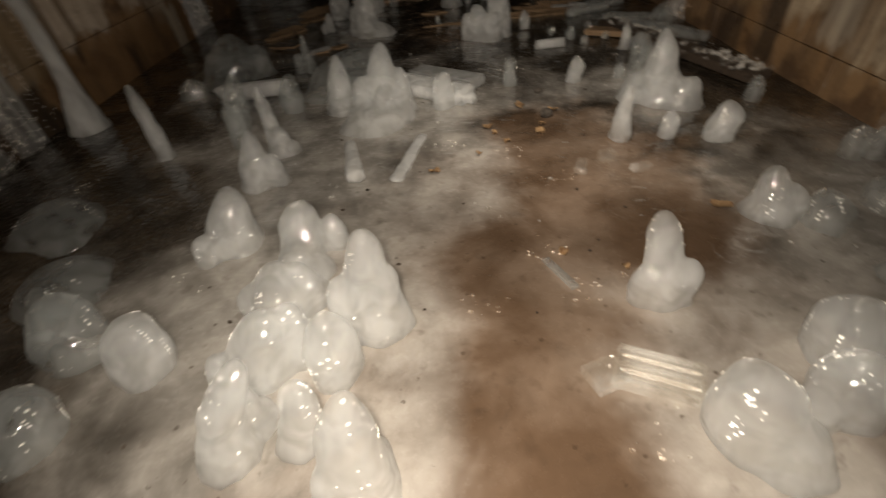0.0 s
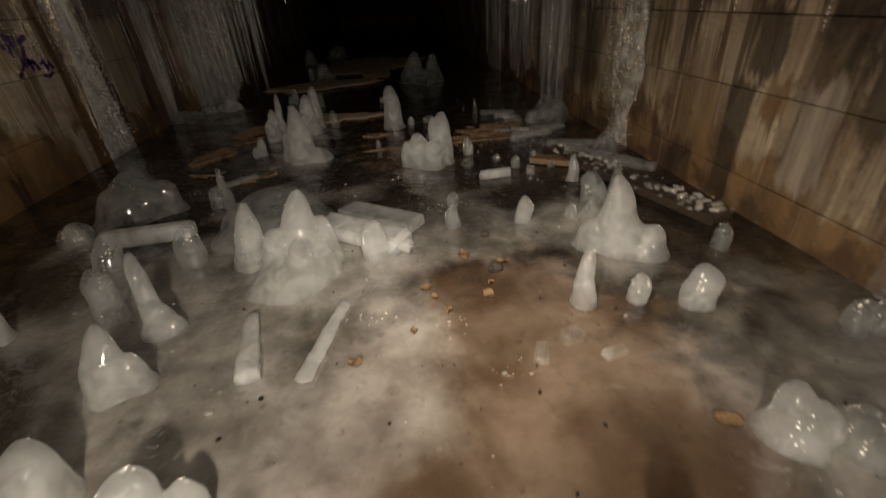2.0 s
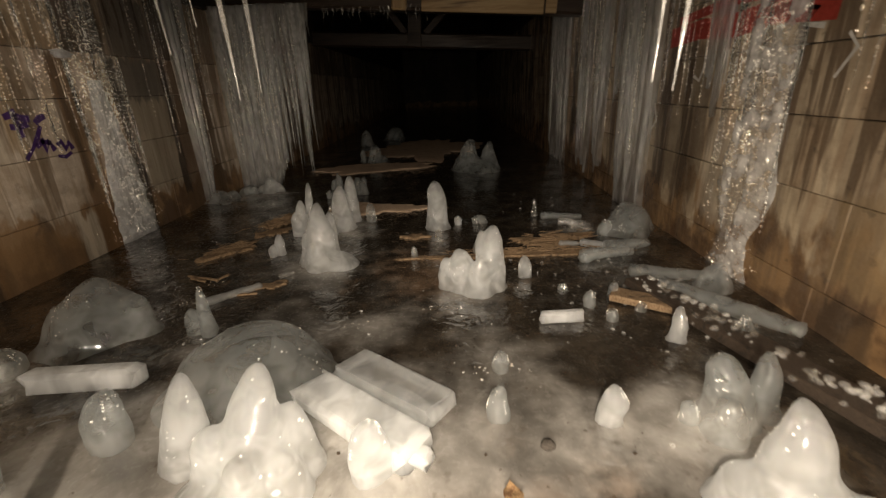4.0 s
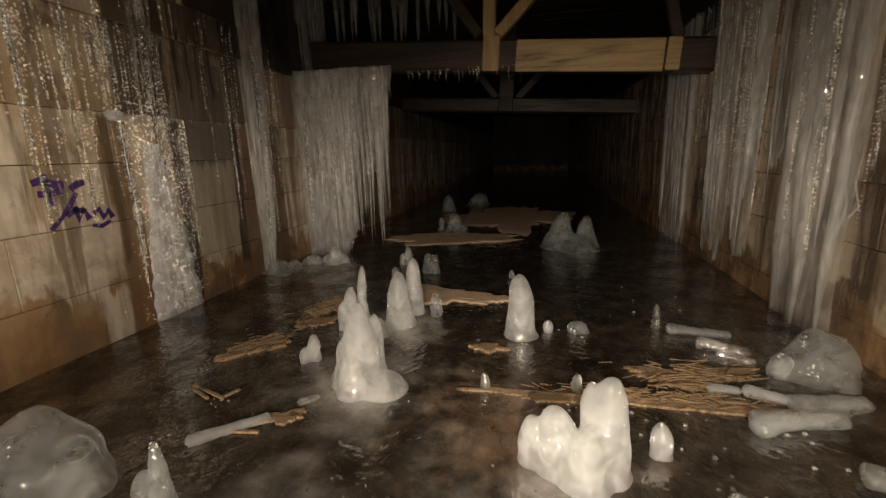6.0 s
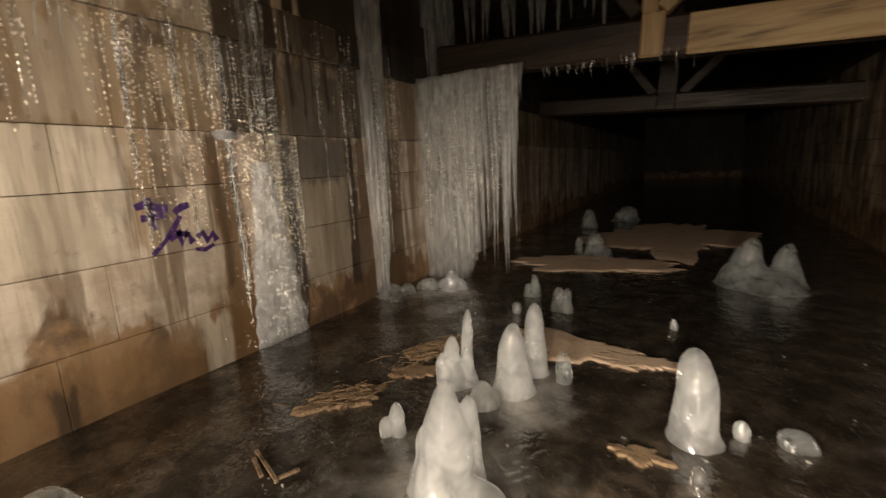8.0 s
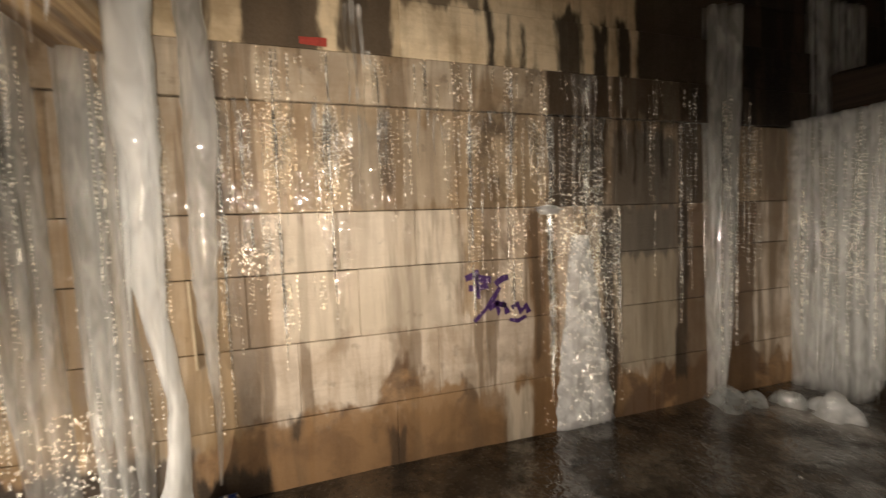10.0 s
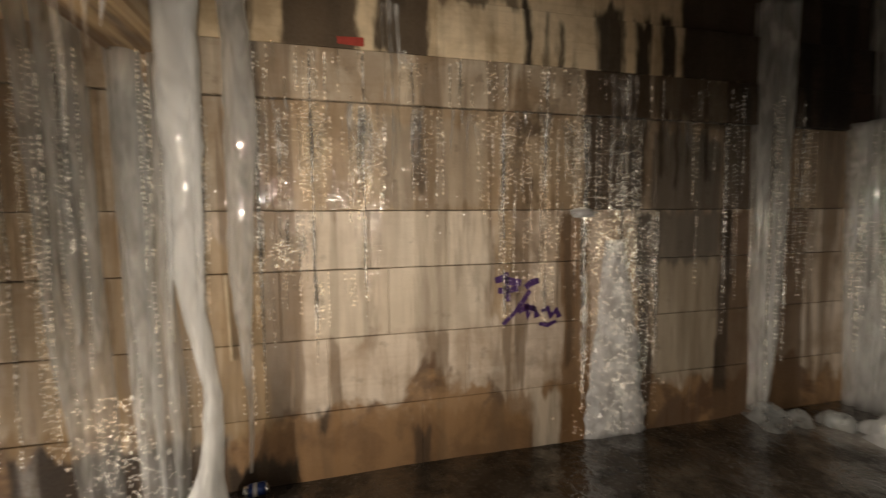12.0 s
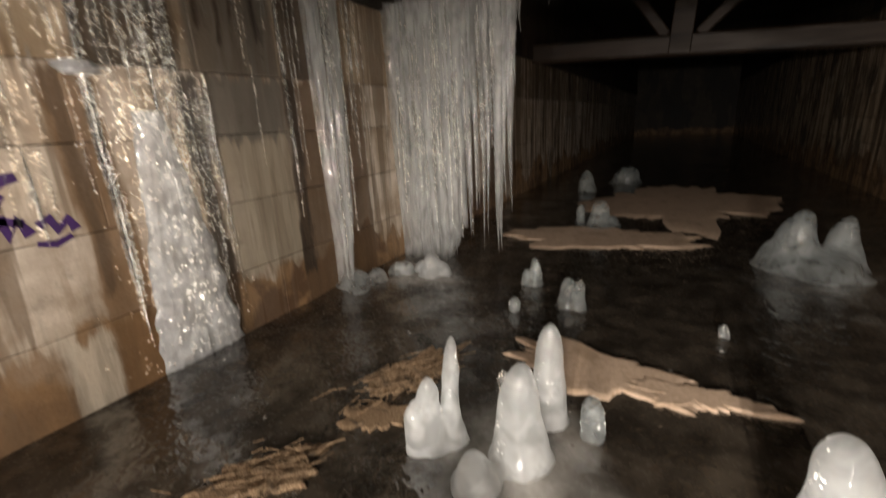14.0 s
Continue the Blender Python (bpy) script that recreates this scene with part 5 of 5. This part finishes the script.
def loose_things():
    sandy = "ragged flat patch of sandy sawdust frozen in the ice"
    fibre = "frayed patch of rotten orange wood in the ice"
    patch(-0.40, 5.98, 0.46, 0.20, -0.16, 1.0, SAND, sandy, 0.005, 0.55)
    patch(0.02, 5.92, 0.22, 0.10, 0.1, 2.0, SAND, sandy)
    patch(-1.20, 5.60, 0.34, 0.13, 1.1, 3.0, FIBRE, fibre)
    splinters(-1.18, 5.55, 0.34, 0.14, 1.1, 5, 160)
    patch(-1.16, 5.25, 0.13, 0.09, 0.5, 4.0, FIBRE, fibre)
    patch(-1.33, 4.84, 0.20, 0.10, 0.9, 5.0, FIBRE, fibre)
    splinters(-1.32, 4.84, 0.22, 0.12, 0.9, 6, 90)
    patch(1.18, 4.86, 0.36, 0.13, 0.2, 6.0, FIBRE, fibre)
    splinters(1.2, 4.82, 0.42, 0.15, 0.2, 7, 120)
    patch(0.85, 4.55, 0.62, 0.06, 0.05, 7.0, FIBRE, "long frayed strip of rotten wood in the ice")
    splinters(0.95, 4.58, 0.65, 0.08, 0.05, 8, 150)
    patch(0.10, 5.02, 0.10, 0.05, 0.1, 8.0, FIBRE, fibre)
    patch(-0.75, 8.4, 0.95, 0.42, 0.12, 9.0, SAND, sandy, 0.007, 0.45)
    patch(-0.1, 10.5, 1.0, 1.6, -0.2, 10.0, SAND, sandy, 0.007, 0.45)
    patch(-0.75, 4.15, 0.10, 0.05, 0.5, 11.0, FIBRE, fibre)
    rng = random.Random(4)
    # broken icicles and ice bars
    ice_log((-1.03, 3.90), (-0.80, 4.12), 0.030, None, "glassy broken icicle lying on dark ice", 0.8)
    ice_log((-0.287, 1.94), (-0.365, 2.31), 0.046, ICE_WHITE, "white stub of icicle frozen flat to the floor", 0.6, 0.75)
    ice_log((-0.098, 1.92), (0.02, 2.36), 0.036, ICE_WHITE, "white icicle sunk in the floor ice", 0.7, 0.35)
    ice_slab(0.06, 2.93, 0.58, 0.17, 0.075, -37, 5, ICE_WHITE, "thick squared bar of white ice on the floor", 3)
    ice_slab(0.16, 3.10, 0.50, 0.19, 0.07, -36, -4, ICE, "thick squared bar of white ice on the floor", 4)
    ice_slab(0.22, 2.80, 0.26, 0.07, 0.05, -30, 0, ICE_WHITE, "small squared bar of white ice", 5)
    ice_slab(-1.15, 3.17, 0.46, 0.09, 0.10, 4, 0, ICE_WHITE, "long squared bar of white ice on the floor", 6)
    slab = ice_slab(0.66, 0.83, 0.21, 0.12, 0.035, -24, 8, None, "broken slab of ridged clear ice", 7)
    for k in range(5):
        v, f = rings_data([(0, 0, 0.19 * q / 8 - 0.095) for q in range(9)], [0.004] + [0.0075 - 0.0012 * (k % 2)] * 7 + [0.004], 8, 0.25, 40, k)
        m = pose(0.66, 0.83, 0.040, 0, 0, -24) @ pose(0, -0.045 + 0.022 * k, 0.0025 * k - 0.005, 0, 90, 0)
        part("ridge", mesh_of("ridge", [m @ Vector(p) for p in v], f, GLINT_ICE if k % 2 else ICE_CLEAR), slab)
    ice_slab(0.53, 0.84, 0.10, 0.09, 0.03, 20, -6, None, "", 8)
    ice_slab(0.74, 1.89, 0.05, 0.09, 0.035, -20, 5, None, "", 9)
    ice_slab(0.87, 1.95, 0.08, 0.06, 0.05, 10, 4, None, "", 10)
    ice_slab(0.99, 1.85, 0.09, 0.045, 0.03, 12, 0, None, "", 11)
    ice_slab(0.97, 3.62, 0.22, 0.05, 0.06, 3, 0, ICE_WHITE, "pale squared ice bar on dark floor", 12)
    ice_slab(0.50, 1.25, 0.03, 0.16, 0.012, 25, 0, ICE_GREY, "sliver of ice frozen into the floor", 13)
    ice_log((1.22, 5.42), (1.56, 5.38), 0.040, ICE_GREY)
    ice_log((1.33, 5.22), (1.56, 5.12), 0.045, ICE_CLEAR)
    ice_log((1.40, 5.10), (1.55, 5.03), 0.030, ICE_CLEAR)
    ice_log((1.22, 4.71), (1.35, 4.71), 0.028, ICE)
    ice_log((1.37, 4.70), (1.52, 4.65), 0.036, ICE)
    ice_log((1.30, 4.43), (1.66, 4.50), 0.050, ICE_GREY)
    ice_log((1.52, 4.60), (1.84, 4.68), 0.045, ICE_GREY)
    ice_log((1.29, 4.38), (1.84, 4.66), 0.045, ICE_GREY)
    ice_log((1.60, 3.92), (2.02, 3.42), 0.060, ICE_GREY, "long grey icicle fallen along the wall")
    ice_log((1.52, 4.15), (1.95, 4.05), 0.050, ICE_GREY)
    ice_log((-0.72, 4.25), (-0.66, 4.32), 0.024, ICE_CLEAR)
    bar("fallen_plank", (1.50, 4.02, 0.035), (1.93, 2.62, 0.045), 0.16, 0.05, BARK)
    tagged(bpy.data.objects["fallen_plank"], "dark rotten plank lying along the wall foot", "plank")
    plank = bar("fallen_plank", (1.30, 3.86, 0.03), (1.62, 3.66, 0.03), 0.12, 0.04, FIBRE)
    tagged(plank, "short splintered pale board in the ice", "plank")
    for a, b in (((-1.37, 4.31, 0.016), (-1.12, 4.22, 0.02)), ((-1.33, 4.27, 0.016), (-1.20, 4.21, 0.018)), ((-1.14, 4.22, 0.016), (-1.09, 4.31, 0.02)), ((-0.95, 4.0, 0.012), (-0.78, 4.02, 0.014))):
        tagged(bar("twig", a, b, 0.016, 0.012, FIBRE), "thin pale twig lying on dark ice", "twig", "twigs on the ice")
    tagged(bar("pale_splint", (WEST + 0.012, 2.985, 0.72), (WEST + 0.016, 2.97, 1.17), 0.05, 0.012, PLANK_PALE), "pale bare splint of wood nailed on the wall", "splint")
    # crumbs of ice along the plank and over the floor
    verts, faces = [], []
    spots = [(1.50 + 0.43 * t + rng.gauss(0, 0.05), 4.02 - 1.40 * t + rng.gauss(0, 0.05), 0.075) for t in (rng.random() for _ in range(150))]
    spots += [(rng.uniform(0.8, 1.7), rng.uniform(3.3, 4.6), 0.002) for _ in range(50)]
    spots += [(rng.uniform(-1.6, 1.6), rng.uniform(3.4, 6.5), 0.005) for _ in range(70)] + [(rng.uniform(-1.2, 1.5), rng.uniform(1.2, 3.2), 0.004) for _ in range(25)]
    for x, y, z in spots:
        r = rng.uniform(0.006, 0.022) if z > 0.05 else rng.uniform(0.004, 0.013)
        v, f = lump_data((x, y, z + r * 0.4), r, r * rng.uniform(0.6, 1.2), r * 0.7, 0.5, x * 9 + y, 7, 5)
        faces += [tuple(k + len(verts) for k in g) for g in f]
        verts += v
    tagged(part("ice_crumbs", mesh_of("ice_crumbs", verts, faces, ICE_CLEAR)), "scattered crumbs of clear ice on floor and plank", "ice crumbs", "", "stuff")
    # Glossy caps scattered over the floor ice to make its glints.
    verts, faces = [], []
    glint_spots = [(rng.uniform(0.35, 1.4), rng.uniform(0.35, 1.5)) for _ in range(9)] + [(rng.gauss(0.0, 0.8), rng.uniform(0.9, 4.6)) for _ in range(16)]
    for k in range(300):
        px, py = glint_spots[k % len(glint_spots)]
        x, y, q = rng.gauss(px, 0.05), rng.gauss(py, 0.03), rng.uniform(0.002, 0.008)
        v, f = lump_data((x, y, 0.006), q, q * rng.uniform(0.4, 1.0), q * rng.uniform(0.35, 0.7), 0.3, x * 7 + y, 8, 5)
        faces += [tuple(k + len(verts) for k in g) for g in f]
        verts += v
    tagged(part("floor_glints", mesh_of("floor_glints", verts, faces, GLINT_ICE)), "small glossy caps added on floor ice for glints", "water drops", "", "stuff")
    verts, faces = [], []
    for _ in range(90):
        x, y, r = rng.gauss(0.35, 0.55), rng.uniform(1.0, 4.8), rng.uniform(0.003, 0.009)
        v, f = lump_data((x, y, 0.010), r, r * 0.8, r * 0.5, 0.4, x * 5, 6, 4)
        faces += [tuple(k + len(verts) for k in g) for g in f]
        verts += v
    tagged(part("dirt_specks", mesh_of("dirt_specks", verts, faces, BARK)), "dark specks of bark and grit on the ice", "dirt", "", "stuff")
    for i, (x, y, s, turn) in enumerate(((0.58, 2.62, 0.11, 10), (0.75, 2.52, 0.07, 70), (0.37, 2.38, 0.08, 120), (0.63, 2.28, 0.08, 30), (0.45, 2.20, 0.06, 160), (0.535, 1.35, 0.06, 5), (0.08, 1.97, 0.07, 80), (1.18, 1.54, 0.10, 60), (0.40, 2.30, 0.05, 20), (0.30, 2.10, 0.04, 100), (0.66, 2.36, 0.05, 140), (0.72, 1.25, 0.035, 40))):
        leaf(x, y, s * 0.75, turn, i)
    for x, y, r in ((0.70, 2.46, 0.035), (0.72, 2.80, 0.025)):
        tagged(part("stone", mesh_of("stone", *lump_data((x, y, r * 0.6), r, r * 0.85, r * 0.8, 0.35, x, 14, 9), STONE)), "small dark wet stone on the ice", "stone")
    drink_can(WEST + 0.075, 3.09)


# ---- paint on the walls ----
def stroke(name, inner, side, points, width, material, parent=None):
    """A sprayed line on a wall through points (y, z)."""
    x = inner + side * 0.0045
    verts, faces = [], []
    for i, (y, z) in enumerate(points):
        a, b = points[max(i - 1, 0)], points[min(i + 1, len(points) - 1)]
        d = Vector((b[0] - a[0], b[1] - a[1]))
        d = d.normalized() if d.length else Vector((1, 0))
        w = width * (0.85 + 0.3 * noise.noise(Vector((y * 20, z * 20, 0)))) / 2
        verts += [(x, y - d.y * w, z + d.x * w), (x, y + d.y * w, z - d.x * w)]
    for i in range(len(points) - 1):
        f = (2 * i, 2 * i + 1, 2 * i + 3, 2 * i + 2)
        faces.append(f if side > 0 else f[::-1])
    return part(name, mesh_of(name, verts, faces, material, False), parent)


def arc(cy, cz, ry, rz, a0, a1, n=14):
    return [(cy + ry * math.cos(radians(a0 + (a1 - a0) * i / n)), cz + rz * math.sin(radians(a0 + (a1 - a0) * i / n))) for i in range(n + 1)]


def wall_paint():
    mark = stroke("graffiti", WEST, 1, [(4.45, 1.07), (4.50, 1.085), (4.56, 1.06), (4.62, 1.05)], 0.05, PURPLE)
    tagged(mark, "purple sprayed scrawl on the stained timbers", "graffiti")
    for pts, w in (([(4.525, 1.12), (4.53, 1.04), (4.535, 0.94)], 0.036), ([(4.47, 1.01), (4.53, 1.005), (4.60, 1.02)], 0.04), ([(4.65, 1.02), (4.69, 1.05), (4.74, 1.06)], 0.05),
                   ([(4.50, 0.80), (4.57, 0.86), (4.63, 0.93), (4.68, 1.0)], 0.034), ([(4.60, 0.87), (4.66, 0.90), (4.72, 0.88)], 0.04), ([(4.655, 0.92), (4.67, 0.83), (4.70, 0.90), (4.73, 0.83)], 0.045),
                   ([(4.76, 0.86), (4.80, 0.885), (4.82, 0.83), (4.86, 0.87), (4.88, 0.82)], 0.05), ([(4.74, 0.79), (4.80, 0.775), (4.86, 0.80)], 0.03)):
        stroke("spray_line", WEST, 1, pts, w, PURPLE, mark)
    white = stroke("graffiti", EAST, -1, [(4.10, 1.24), (4.07, 1.12), (4.02, 1.08), (3.97, 1.16), (3.98, 1.25)], 0.028, CHALK)
    tagged(white, "loose white sprayed strokes on dark streaked timbers", "graffiti")
    for pts, w in ((arc(6.72, 1.58, 0.14, 0.22, 20, 200), 0.035), (arc(6.72, 1.58, 0.14, 0.22, 215, 300), 0.028), (arc(5.58, 0.80, 0.10, 0.16, 60, 320), 0.03), ([(4.80, 1.38), (4.79, 1.20), (4.83, 1.12), (4.90, 1.15)], 0.025), ([(4.55, 1.30), (4.54, 1.10), (4.44, 1.13)], 0.022), ([(4.38, 1.28), (4.32, 1.18), (4.36, 1.08)], 0.02),
                   ([(3.72, 1.30), (3.66, 1.24), (3.74, 1.12)], 0.02), ([(2.93, 1.14), (2.90, 1.18), (2.87, 1.17)], 0.035), ([(2.76, 1.10), (2.70, 1.09), (2.66, 1.10)], 0.02), ([(5.45, 0.98), (5.38, 0.82), (5.48, 0.72)], 0.02), ([(4.02, 1.44), (3.92, 1.42), (3.98, 1.36), (3.86, 1.34)], 0.03)):
        stroke("spray_line", EAST, -1, pts, w, CHALK, white)
    red = stroke("graffiti", EAST, -1, [(5.3, 1.42), (4.9, 1.44), (4.5, 1.42), (4.2, 1.45), (3.8, 1.42)], 0.15, RED)
    tagged(red, "faded red sprayed block on streaked timbers", "graffiti")
    stroke("spray_line", EAST, -1, [(5.2, 1.52), (4.6, 1.56), (4.0, 1.53)], 0.07, RED, red)
    stroke("spray_line", WEST + 0.023, 1, [(3.56, 2.39), (3.70, 2.39)], 0.05, RED, mark)


floor_growths()
build_floor()
truss_far()
wall_ice()
wall_drips()
loose_things()
wall_paint()
build_shell()
